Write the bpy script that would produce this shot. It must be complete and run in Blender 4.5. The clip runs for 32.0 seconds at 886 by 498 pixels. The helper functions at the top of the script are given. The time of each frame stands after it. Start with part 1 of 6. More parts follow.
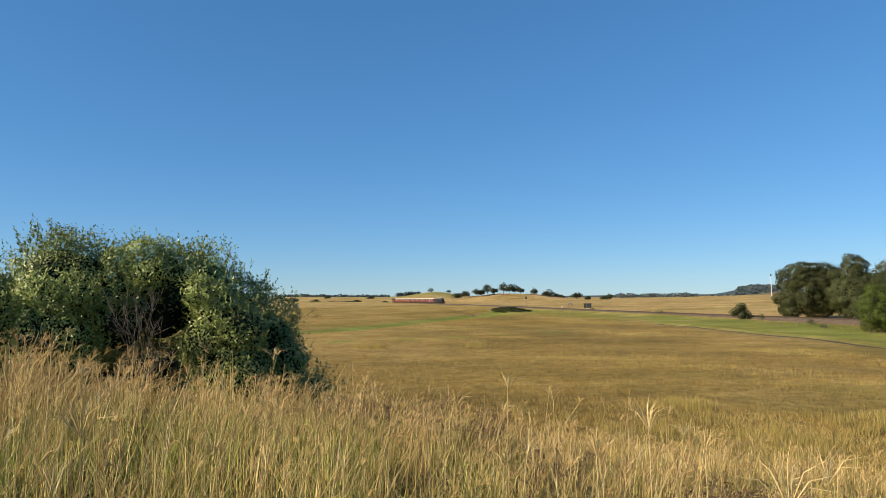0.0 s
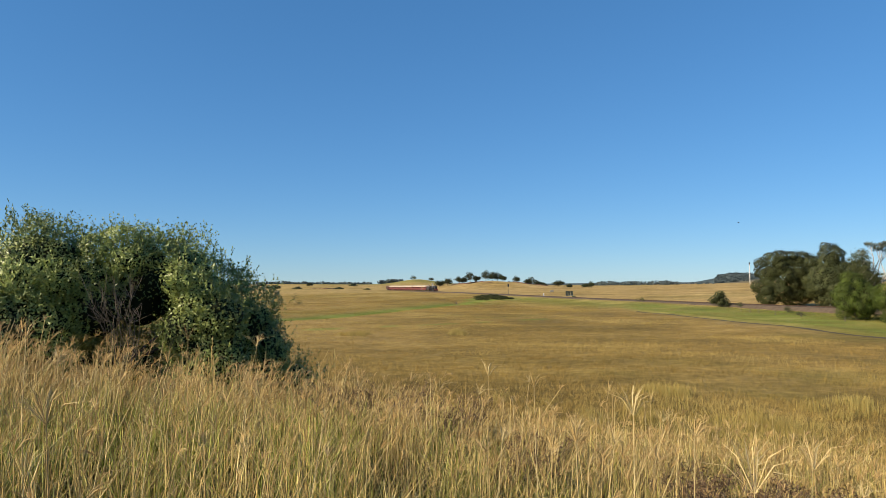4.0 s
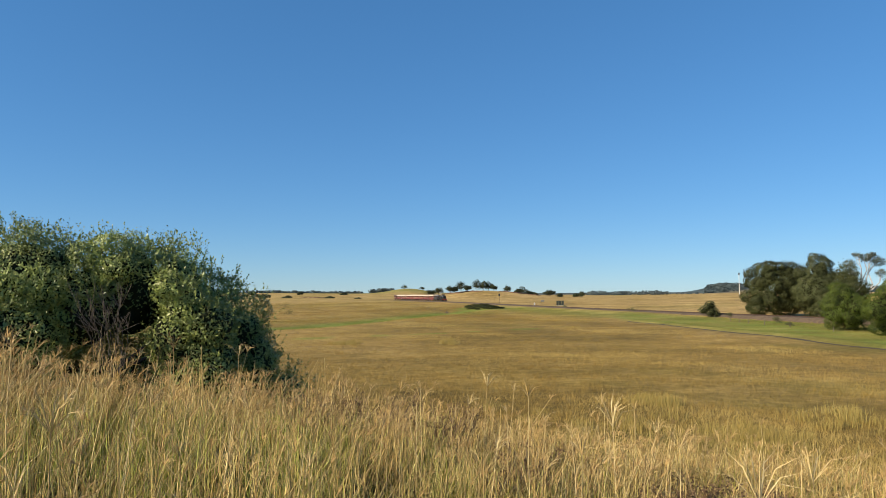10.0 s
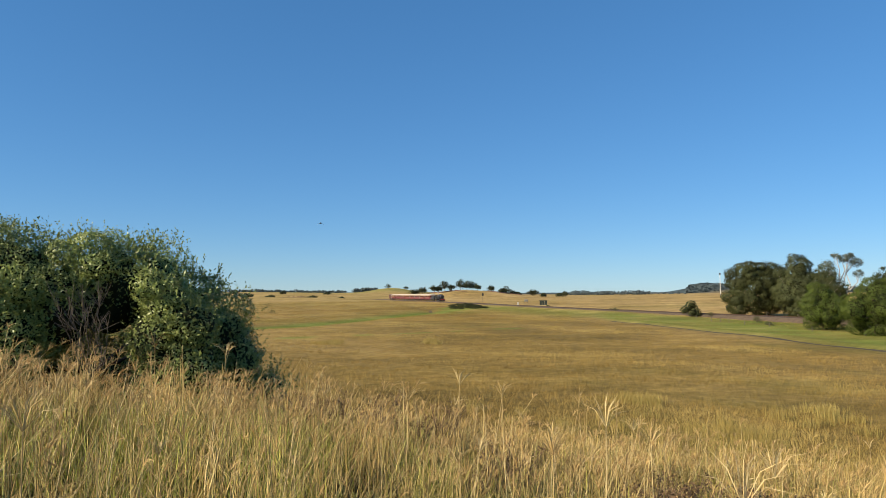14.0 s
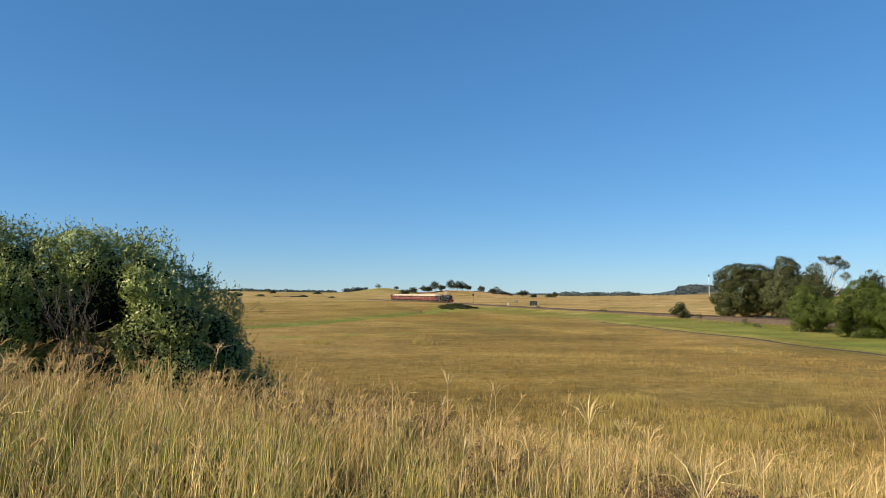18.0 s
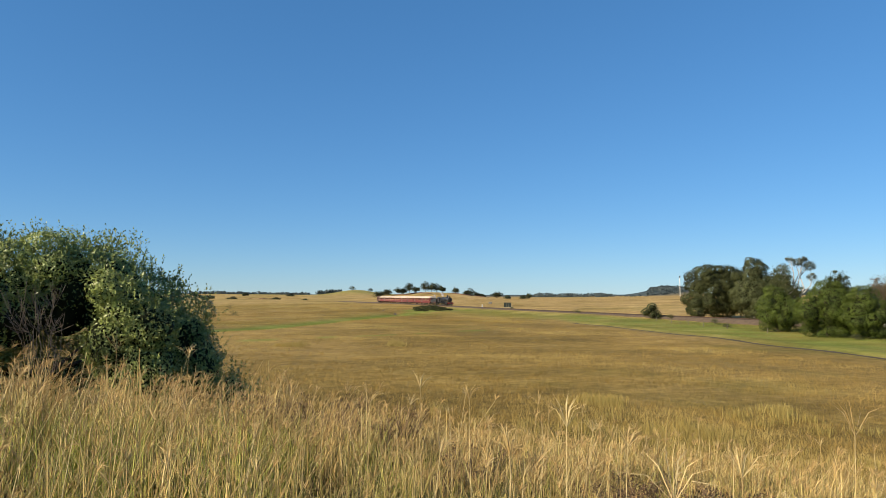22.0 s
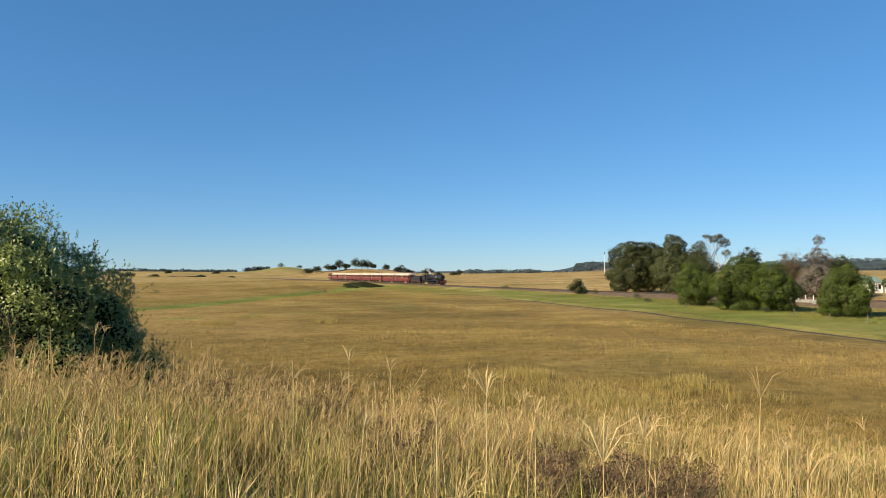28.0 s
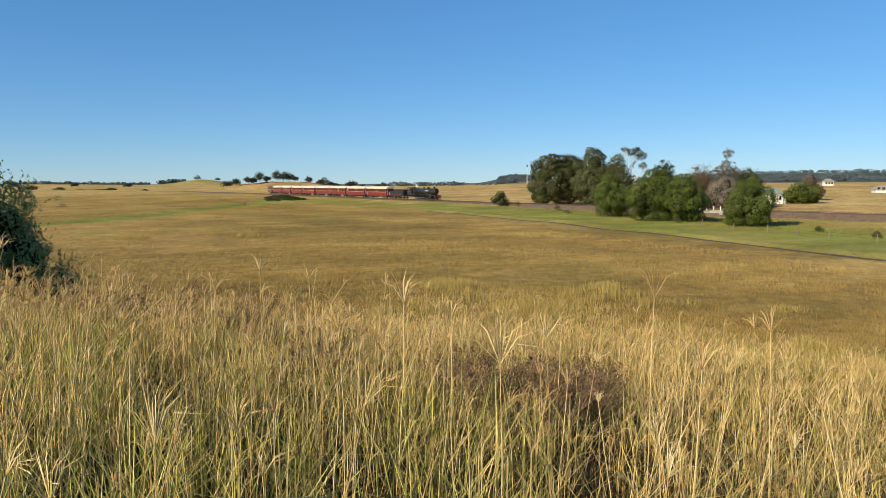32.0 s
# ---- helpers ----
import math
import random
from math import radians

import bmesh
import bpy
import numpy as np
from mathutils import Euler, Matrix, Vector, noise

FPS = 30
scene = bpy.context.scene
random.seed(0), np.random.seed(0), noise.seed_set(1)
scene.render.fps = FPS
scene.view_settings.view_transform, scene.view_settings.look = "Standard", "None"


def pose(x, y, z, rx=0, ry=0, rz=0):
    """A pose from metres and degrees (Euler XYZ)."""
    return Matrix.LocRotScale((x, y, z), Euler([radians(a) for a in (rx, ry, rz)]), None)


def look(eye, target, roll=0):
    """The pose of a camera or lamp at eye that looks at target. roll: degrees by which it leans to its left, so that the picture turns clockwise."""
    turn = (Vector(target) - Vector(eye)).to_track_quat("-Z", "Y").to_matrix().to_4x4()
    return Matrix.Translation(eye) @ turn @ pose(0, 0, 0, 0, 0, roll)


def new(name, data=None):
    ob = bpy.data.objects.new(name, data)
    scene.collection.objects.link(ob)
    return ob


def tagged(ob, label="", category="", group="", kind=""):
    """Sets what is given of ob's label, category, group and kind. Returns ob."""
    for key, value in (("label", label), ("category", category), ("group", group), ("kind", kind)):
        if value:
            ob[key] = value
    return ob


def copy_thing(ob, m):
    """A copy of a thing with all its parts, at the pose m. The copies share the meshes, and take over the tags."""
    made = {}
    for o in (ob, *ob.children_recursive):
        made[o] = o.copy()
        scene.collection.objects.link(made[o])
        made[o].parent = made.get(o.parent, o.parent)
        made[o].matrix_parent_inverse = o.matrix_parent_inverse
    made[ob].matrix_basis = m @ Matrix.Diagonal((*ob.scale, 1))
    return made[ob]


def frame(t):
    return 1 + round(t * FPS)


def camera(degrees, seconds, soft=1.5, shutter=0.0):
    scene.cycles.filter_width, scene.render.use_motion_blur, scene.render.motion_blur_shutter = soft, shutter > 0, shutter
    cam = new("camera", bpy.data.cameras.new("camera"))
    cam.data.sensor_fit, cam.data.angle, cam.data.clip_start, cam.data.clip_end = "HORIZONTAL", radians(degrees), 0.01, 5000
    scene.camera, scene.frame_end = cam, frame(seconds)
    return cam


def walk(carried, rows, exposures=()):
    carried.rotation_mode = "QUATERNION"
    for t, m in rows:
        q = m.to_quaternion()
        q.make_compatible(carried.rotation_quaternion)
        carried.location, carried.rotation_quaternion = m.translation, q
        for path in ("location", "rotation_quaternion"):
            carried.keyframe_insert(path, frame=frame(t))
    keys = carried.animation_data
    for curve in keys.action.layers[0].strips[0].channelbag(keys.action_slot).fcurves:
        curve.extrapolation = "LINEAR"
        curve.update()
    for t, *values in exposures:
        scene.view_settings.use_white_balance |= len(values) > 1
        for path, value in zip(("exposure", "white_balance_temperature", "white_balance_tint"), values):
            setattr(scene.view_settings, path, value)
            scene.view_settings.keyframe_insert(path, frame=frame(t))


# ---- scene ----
# The camera: held by hand on a grassy bank, turning after a train.
EYE = 1.65
CAMERA_ROWS = [
    (0, 0.000, -0.000, 0.00, 3.92, 0.55), (0.5, 0.001, -0.000, -0.18, 3.86, 0.32), (1, 0.001, -0.000, -0.44, 3.84, 0.31), (1.5, 0.002, -0.000, -0.61, 3.77, 0.48),
    (2, 0.003, -0.000, -0.84, 3.59, 0.30), (2.5, 0.003, -0.000, -1.12, 3.37, 0.29), (4.5, 0.006, -0.000, -1.56, 2.82, 0.38), (5, 0.006, -0.000, -1.64, 3.49, 0.28),
    (5.5, 0.007, -0.000, -1.69, 3.74, 0.36), (6, 0.007, -0.000, -1.79, 3.73, 0.31), (6.5, 0.008, -0.000, -1.83, 3.73, 0.32), (7, 0.009, -0.000, -1.84, 3.82, 0.47),
    (7.5, 0.009, -0.000, -1.85, 3.81, 0.48), (8, 0.010, -0.000, -1.97, 3.80, 0.31), (8.5, 0.011, -0.000, -2.21, 3.76, 0.06), (9, 0.011, -0.000, -2.20, 3.72, -0.02),
    (9.5, 0.012, -0.000, -2.22, 3.71, 0.11), (10, 0.012, -0.000, -2.22, 3.64, 0.29), (10.5, 0.013, -0.000, -2.34, 3.61, 0.39), (11, 0.014, -0.000, -2.49, 3.66, 0.47),
    (11.5, 0.014, -0.000, -2.73, 3.62, 0.34), (12, 0.015, -0.000, -3.07, 3.68, 0.19), (12.5, 0.016, -0.000, -3.31, 3.71, 0.13), (13, 0.016, -0.000, -3.56, 3.66, 0.04),
    (13.5, 0.017, -0.000, -3.70, 3.59, 0.12), (14, 0.017, -0.000, -3.58, 3.59, 0.18), (14.5, 0.018, -0.000, -3.45, 3.56, 0.10), (16.5, 0.021, -0.000, -4.15, 3.57, -0.21),
    (17, 0.021, -0.000, -4.36, 3.54, -0.24), (17.5, 0.022, -0.000, -4.38, 3.55, -0.15), (18, 0.023, -0.000, -4.39, 3.61, -0.13), (18.5, 0.023, -0.000, -4.57, 3.69, -0.23),
    (19, 0.024, -0.000, -4.89, 3.76, -0.28), (19.5, 0.024, -0.000, -5.28, 3.68, -0.14), (20, 0.025, -0.000, -5.66, 3.64, 0.13), (20.5, 0.026, -0.000, -6.26, 3.65, 0.22),
    (21, 0.026, -0.000, -6.39, 3.78, 0.19), (21.5, 0.027, -0.000, -6.39, 3.78, 0.09), (22, 0.027, -0.000, -6.54, 3.76, 0.08), (22.5, 0.028, -0.000, -7.01, 3.67, 0.11),
    (23, 0.029, -0.000, -7.27, 3.63, 0.23), (23.5, 0.029, -0.000, -7.39, 3.59, 0.36), (24, 0.030, -0.000, -7.49, 3.57, 0.31), (24.5, 0.030, -0.000, -7.67, 3.61, 0.32),
    (26.5, 0.030, -0.000, -8.46, 3.86, -0.40), (27, 0.040, -0.006, -8.84, 3.88, -0.46), (27.5, 0.050, -0.013, -9.80, 3.49, -0.23), (28, 0.060, -0.019, -12.34, 1.78, 0.28),
    (28.5, 0.070, -0.026, -16.20, 0.27, 0.23), (29, 0.080, -0.032, -16.92, -2.60, 1.05), (29.5, 0.090, -0.039, -15.53, -2.65, 0.95), (30, 0.100, -0.045, -15.72, -3.70, 0.60),
    (30.5, 0.100, -0.045, -17.25, -4.97, 0.13), (31, 0.100, -0.045, -18.30, -5.89, -0.10), (31.5, 0.100, -0.045, -18.47, -5.86, 0.09), (32, 0.100, -0.045, -18.67, -5.58, 0.32),
]
cam = camera(66.0, 32.0, soft=0.8)
walk(cam, [(t, pose(dx, 0.0, EYE + dz, 90 + p, r, y)) for t, dx, dz, y, p, r in CAMERA_ROWS],
     [(0.0, 0.70, 6350, 10), (32.0, 0.70, 6350, 10)])

# ---- world, sun ----
SUN_AZ, SUN_EL = -112.0, 26.0      # clockwise from +y, and above the horizon


def make_light():
    world = bpy.data.worlds.new("sky")
    scene.world = world
    world.use_nodes = True
    nt = world.node_tree
    nt.nodes.clear()
    sky = nt.nodes.new("ShaderNodeTexSky")
    sky.sky_type = 'NISHITA'
    sky.sun_disc = False
    sky.sun_elevation = radians(SUN_EL)
    sky.sun_rotation = radians(SUN_AZ)
    sky.altitude = 1500
    sky.air_density, sky.dust_density, sky.ozone_density = 1.0, 0.0, 4.0
    bg = nt.nodes.new("ShaderNodeBackground")
    bg.inputs[1].default_value = 0.143
    out = nt.nodes.new("ShaderNodeOutputWorld")
    hs = nt.nodes.new("ShaderNodeHueSaturation")
    hs.inputs["Saturation"].default_value = 1.2
    gm = nt.nodes.new("ShaderNodeGamma")
    gm.inputs[1].default_value = 0.6
    nt.links.new(sky.outputs[0], gm.inputs[0])
    tint = nt.nodes.new("ShaderNodeMix")
    tint.data_type, tint.blend_type = 'RGBA', 'MULTIPLY'
    tint.inputs[0].default_value = 1.0
    tint.inputs[7].default_value = (0.69, 0.87, 1.06, 1.0)
    nt.links.new(gm.outputs[0], tint.inputs[6])
    nt.links.new(tint.outputs[2], hs.inputs["Color"])
    nt.links.new(hs.outputs[0], bg.inputs[0])
    nt.links.new(bg.outputs[0], out.inputs[0])
    lamp = bpy.data.lights.new("sun", 'SUN')
    lamp.energy, lamp.angle, lamp.color = 5.0, radians(0.53), (1.0, 0.85, 0.60)
    ob = new("sun", lamp)
    a, e = radians(SUN_AZ), radians(SUN_EL)
    src = Vector((math.sin(a) * math.cos(e), math.cos(a) * math.cos(e), math.sin(e)))
    ob.matrix_world = look(src * 50, (0, 0, 0))


make_light()

# ---- materials ----


def shader(name, rough=0.8, metal=0.0, spec=0.3):
    m = bpy.data.materials.new(name)
    m.use_nodes = True
    nt = m.node_tree
    b = nt.nodes["Principled BSDF"]
    b.inputs["Roughness"].default_value = rough
    b.inputs["Metallic"].default_value = metal
    b.inputs["Specular IOR Level"].default_value = spec
    return m, nt, b


def ramp(nt, fac, stops):
    r = nt.nodes.new("ShaderNodeValToRGB")
    el = r.color_ramp.elements
    while len(el) < len(stops):
        el.new(0.5)
    for e, (p, c) in zip(el, stops):
        e.position, e.color = p, (*c, 1)
    nt.links.new(fac, r.inputs[0])
    return r.outputs[0]


def tex(nt, scale, detail=4.0, where="Position", stretch=None, rough=0.55):
    """Noise in world metres (Position) or in the thing's own space (Object)."""
    if where == "Position":
        src = nt.nodes.new("ShaderNodeNewGeometry").outputs["Position"]
    else:
        src = nt.nodes.new("ShaderNodeTexCoord").outputs["Object"]
    if stretch:
        mp = nt.nodes.new("ShaderNodeMapping")
        mp.inputs["Scale"].default_value = stretch
        nt.links.new(src, mp.inputs[0])
        src = mp.outputs[0]
    n = nt.nodes.new("ShaderNodeTexNoise")
    n.inputs["Scale"].default_value = scale
    n.inputs["Detail"].default_value = detail
    n.inputs["Roughness"].default_value = rough
    nt.links.new(src, n.inputs["Vector"])
    return n.outputs[0]


def mix(nt, fac, a, b, mode='MIX'):
    n = nt.nodes.new("ShaderNodeMix")
    n.data_type, n.blend_type = 'RGBA', mode
    for sock, v in ((n.inputs[0], fac), (n.inputs[6], a), (n.inputs[7], b)):
        if isinstance(v, (int, float)):
            sock.default_value = v
        elif isinstance(v, tuple):
            sock.default_value = (*v, 1)
        else:
            nt.links.new(v, sock)
    return n.outputs[2]


def bump(nt, b, height, strength=0.4, dist=0.02):
    n = nt.nodes.new("ShaderNodeBump")
    n.inputs["Strength"].default_value = strength
    n.inputs["Distance"].default_value = dist
    nt.links.new(height, n.inputs["Height"])
    nt.links.new(n.outputs[0], b.inputs["Normal"])


def attr(nt, name):
    n = nt.nodes.new("ShaderNodeAttribute")
    n.attribute_name = name
    return n.outputs["Fac"]


def painted(name, colour, rough=0.5, metal=0.0, grime=0.25, scale=3.0, spec=0.4):
    """Paint, metal or timber with grime and streaks at two scales."""
    m, nt, b = shader(name, rough, metal, spec)
    dark = tuple(c * 0.55 for c in colour)
    fac = tex(nt, scale, 5, "Object")
    c1 = ramp(nt, fac, [(0.3, dark), (0.3 + 0.35 * (1 - grime) + 0.05, colour)])
    c2 = mix(nt, 0.15, c1, ramp(nt, tex(nt, scale * 9, 3, "Object"), [(0.3, dark), (0.7, colour)]))
    nt.links.new(c2, b.inputs["Base Color"])
    bump(nt, b, tex(nt, scale * 12, 3, "Object"), 0.15, 0.005)
    return m


def island(nt):
    return nt.nodes.new("ShaderNodeNewGeometry").outputs["Random Per Island"]


def leafy(name, stops, trans=0.25, rough=0.55, patch=0.6, spec=0.35):
    """Leaves: hue by leaf, tone by clump, a little light through."""
    m, nt, b = shader(name, rough, 0, spec)
    c = ramp(nt, island(nt), stops)
    mid = stops[len(stops) // 2][1]
    c = mix(nt, 0.5, c, ramp(nt, tex(nt, patch, 3), [(0.36, tuple(v * 0.5 for v in mid)), (0.64, tuple(min(1, v * 1.5) for v in mid))]))
    nt.links.new(c, b.inputs["Base Color"])
    tr = nt.nodes.new("ShaderNodeBsdfTranslucent")
    nt.links.new(c, tr.inputs[0])
    mx = nt.nodes.new("ShaderNodeMixShader")
    mx.inputs[0].default_value = trans
    nt.links.new(b.outputs[0], mx.inputs[1])
    nt.links.new(tr.outputs[0], mx.inputs[2])
    out = nt.nodes["Material Output"]
    nt.links.new(mx.outputs[0], out.inputs[0])
    return m


def field_colour(nt):
    """Dry pasture: straw, tan and rust patches with olive where 'green' says so."""
    big = tex(nt, 0.022, 4)
    mid = tex(nt, 0.13, 5, "Position", (0.55, 1.0, 1.0))
    fine = tex(nt, 1.1, 4)
    a = ramp(nt, mid, [(0.34, (0.085, 0.058, 0.014)), (0.46, (0.20, 0.135, 0.034)), (0.58, (0.35, 0.24, 0.066)), (0.70, (0.50, 0.36, 0.12))])
    a = mix(nt, 0.4, a, ramp(nt, tex(nt, 0.42, 4), [(0.36, (0.30, 0.28, 0.26)), (0.5, (0.58, 0.57, 0.55)), (0.64, (0.92, 0.90, 0.86))]), 'OVERLAY')
    a = mix(nt, 0.35, a, ramp(nt, big, [(0.38, (0.14, 0.115, 0.028)), (0.55, (0.26, 0.198, 0.055)), (0.68, (0.38, 0.285, 0.10))]))
    streak = tex(nt, 0.09, 4, "Position", (0.28, 1.5, 1.0))
    a = mix(nt, 0.3, a, ramp(nt, streak, [(0.36, (0.33, 0.30, 0.27)), (0.5, (0.62, 0.62, 0.60)), (0.64, (0.95, 0.92, 0.88))]), 'OVERLAY')
    a = mix(nt, 0.35, a, ramp(nt, fine, [(0.35, (0.12, 0.085, 0.024)), (0.65, (0.38, 0.275, 0.095))]))
    pale = mix(nt, 0.4, ramp(nt, big, [(0.38, (0.33, 0.23, 0.075)), (0.62, (0.60, 0.43, 0.19))]), ramp(nt, tex(nt, 0.05, 5), [(0.36, (0.28, 0.21, 0.070)), (0.5, (0.46, 0.325, 0.12)), (0.66, (0.62, 0.45, 0.19))]))
    pale = mix(nt, 0.45, pale, ramp(nt, tex(nt, 0.22, 5), [(0.38, (0.28, 0.27, 0.24)), (0.5, (0.55, 0.54, 0.52)), (0.62, (0.80, 0.78, 0.74))]), 'OVERLAY')
    pale = mix(nt, 0.35, pale, ramp(nt, tex(nt, 0.9, 3), [(0.40, (0.24, 0.24, 0.22)), (0.5, (0.52, 0.52, 0.50)), (0.62, (0.72, 0.70, 0.66))]), 'OVERLAY')
    a = mix(nt, attr(nt, "pale"), a, pale)
    # dark earth under the near grass, shade between the stems put into its colour
    a = mix(nt, attr(nt, "shaded_soil"), a, ramp(nt, fine, [(0.3, (0.018, 0.013, 0.008)), (0.7, (0.055, 0.04, 0.022))]))
    a = mix(nt, 1.0, a, ramp(nt, fine, [(0.3, (0.72, 0.70, 0.68)), (0.7, (0.86, 0.83, 0.80))]), 'MULTIPLY')
    g = ramp(nt, mid, [(0.3, (0.11, 0.145, 0.020)), (0.52, (0.19, 0.235, 0.042)), (0.70, (0.32, 0.31, 0.08))])
    # wooded far hills: aerial haze put into their ground colour as blue-green
    a = mix(nt, attr(nt, "hazed_forest"), a, ramp(nt, big, [(0.35, (0.050, 0.070, 0.075)), (0.65, (0.085, 0.105, 0.105))]))
    g = mix(nt, 0.25, g, ramp(nt, fine, [(0.3, (0.06, 0.08, 0.018)), (0.7, (0.25, 0.26, 0.075))]))
    return mix(nt, attr(nt, "green"), a, g)


def make_grass_leaf():
    """Grass leaves: straw above dry ground, green where 'green' says so."""
    m, nt, b = shader("grass_leaf", 0.55, 0, 0.3)
    dry = ramp(nt, island(nt), [(0.0, (0.05, 0.032, 0.010)), (0.45, (0.24, 0.165, 0.050)), (1.0, (0.66, 0.50, 0.20))])
    wet = ramp(nt, island(nt), [(0.0, (0.09, 0.11, 0.015)), (0.35, (0.34, 0.38, 0.055)), (0.7, (0.60, 0.60, 0.13)), (1.0, (0.82, 0.72, 0.27))])
    c = mix(nt, attr(nt, "green"), dry, wet)
    nt.links.new(c, b.inputs["Base Color"])
    tr = nt.nodes.new("ShaderNodeBsdfTranslucent")
    nt.links.new(c, tr.inputs[0])
    mx = nt.nodes.new("ShaderNodeMixShader")
    mx.inputs[0].default_value = 0.25
    nt.links.new(b.outputs[0], mx.inputs[1])
    nt.links.new(tr.outputs[0], mx.inputs[2])
    nt.links.new(mx.outputs[0], nt.nodes["Material Output"].inputs[0])
    return m


def make_field():
    m, nt, b = shader("pasture", 0.95, 0, 0.1)
    nt.links.new(field_colour(nt), b.inputs["Base Color"])
    bump(nt, b, tex(nt, 2.5, 6), 0.8, 0.25)
    return m


def make_tuft():
    """Standing pasture grass: each bunch has its tone, from olive brown to pale straw."""
    m, nt, b = shader("dry_tufts", 0.85, 0, 0.15)
    c = field_colour(nt)
    gr = mix(nt, 0.5, ramp(nt, island(nt), [(0.0, (0.12, 0.165, 0.03)), (0.6, (0.18, 0.225, 0.05)), (1.0, (0.25, 0.28, 0.075))]), c)
    straw = ramp(nt, attr(nt, "tone"), [(0.0, (0.10, 0.085, 0.022)), (0.25, (0.19, 0.145, 0.040)), (0.45, (0.30, 0.190, 0.060)), (0.65, (0.42, 0.29, 0.095)), (0.85, (0.55, 0.41, 0.145)), (1.0, (0.64, 0.50, 0.19))])
    straw = mix(nt, 0.2, straw, ramp(nt, island(nt), [(0.0, (0.16, 0.11, 0.03)), (1.0, (0.50, 0.36, 0.13))]))
    c = mix(nt, attr(nt, "green"), mix(nt, 0.6, c, straw), gr)
    nt.links.new(c, b.inputs["Base Color"])
    tr = nt.nodes.new("ShaderNodeBsdfTranslucent")
    nt.links.new(c, tr.inputs[0])
    mx = nt.nodes.new("ShaderNodeMixShader")
    mx.inputs[0].default_value = 0.25
    nt.links.new(b.outputs[0], mx.inputs[1])
    nt.links.new(tr.outputs[0], mx.inputs[2])
    nt.links.new(mx.outputs[0], nt.nodes["Material Output"].inputs[0])
    return m


FIELD = make_field()
TUFT = make_tuft()
STEM = leafy("straw_stem", [(0.0, (0.13, 0.075, 0.022)), (0.25, (0.34, 0.23, 0.070)), (0.55, (0.59, 0.43, 0.165)), (0.9, (0.89, 0.73, 0.40)), (1.0, (0.30, 0.34, 0.06))], 0.1, 0.5, 1.5)
HEAD = leafy("seed_head", [(0.0, (0.23, 0.135, 0.054)), (0.5, (0.48, 0.32, 0.125)), (1.0, (0.78, 0.58, 0.28))], 0.25, 0.7, 1.5)
# withered brown, darkened for the shade at the foot of the grass
SHADED_LITTER = leafy("shaded_withered_leaf", [(0.0, (0.022, 0.014, 0.007)), (0.65, (0.065, 0.042, 0.018)), (1.0, (0.19, 0.13, 0.06))], 0.05, 0.85, 2.0)
LEAF = make_grass_leaf()
WEED = leafy("dead_weed", [(0.0, (0.06, 0.034, 0.016)), (0.6, (0.13, 0.078, 0.04)), (1.0, (0.25, 0.16, 0.085))], 0.1, 0.8, 2.0)
BUSH_LEAF = leafy("shrub_leaf", [(0.0, (0.075, 0.100, 0.020)), (0.5, (0.155, 0.200, 0.044)), (0.85, (0.25, 0.29, 0.08)), (1.0, (0.40, 0.42, 0.17))], 0.13, 0.42, 0.8, 0.4)
DARK_LEAF = leafy("dark_leaf", [(0.0, (0.030, 0.036, 0.012)), (0.5, (0.046, 0.053, 0.017)), (1.0, (0.070, 0.076, 0.026))], 0.15, 0.6, 0.35, 0.2)
GREEN_LEAF = leafy("green_leaf", [(0.0, (0.044, 0.066, 0.010)), (0.5, (0.070, 0.096, 0.015)), (1.0, (0.106, 0.134, 0.025))], 0.2, 0.6, 0.5, 0.2)
OLIVE_LEAF = leafy("olive_leaf", [(0.0, (0.048, 0.056, 0.021)), (0.5, (0.070, 0.080, 0.030)), (1.0, (0.105, 0.114, 0.046))], 0.2, 0.6, 0.4, 0.2)
GUM_LEAF = leafy("gum_leaf", [(0.0, (0.095, 0.11, 0.085)), (0.5, (0.125, 0.145, 0.11)), (1.0, (0.18, 0.20, 0.155))], 0.25, 0.6, 0.6, 0.25)
BROWN_LEAF = leafy("brown_leaf", [(0.0, (0.07, 0.055, 0.03)), (0.5, (0.12, 0.09, 0.05)), (1.0, (0.20, 0.14, 0.08))], 0.15, 0.7, 0.5)
MAUVE_LEAF = leafy("mauve_twig", [(0.0, (0.14, 0.112, 0.085)), (1.0, (0.20, 0.165, 0.13))], 0.15, 0.8, 0.5)
KNOLL_LEAF = leafy("knoll_leaf", [(0.0, (0.018, 0.026, 0.012)), (1.0, (0.05, 0.058, 0.028))], 0.1, 0.7, 0.1, 0.15)
# blue-grey of distant haze put into the leaf colour
HAZED_WOOD_LEAF = leafy("hazed_wood_leaf", [(0.0, (0.056, 0.074, 0.082)), (1.0, (0.080, 0.102, 0.108))], 0.1, 0.8, 0.01, 0.1)


def make_pale_stem():
    m, nt, b = shader("pale_stem", 0.5, 0, 0.3)
    rand = nt.nodes.new("ShaderNodeObjectInfo").outputs["Random"]
    c = ramp(nt, rand, [(0.0, (0.32, 0.20, 0.07)), (0.5, (0.48, 0.33, 0.13)), (1.0, (0.64, 0.50, 0.25))])
    c = mix(nt, 0.2, c, ramp(nt, tex(nt, 30, 3), [(0.4, (0.3, 0.2, 0.08)), (0.6, (0.8, 0.68, 0.4))]))
    nt.links.new(c, b.inputs["Base Color"])
    return m


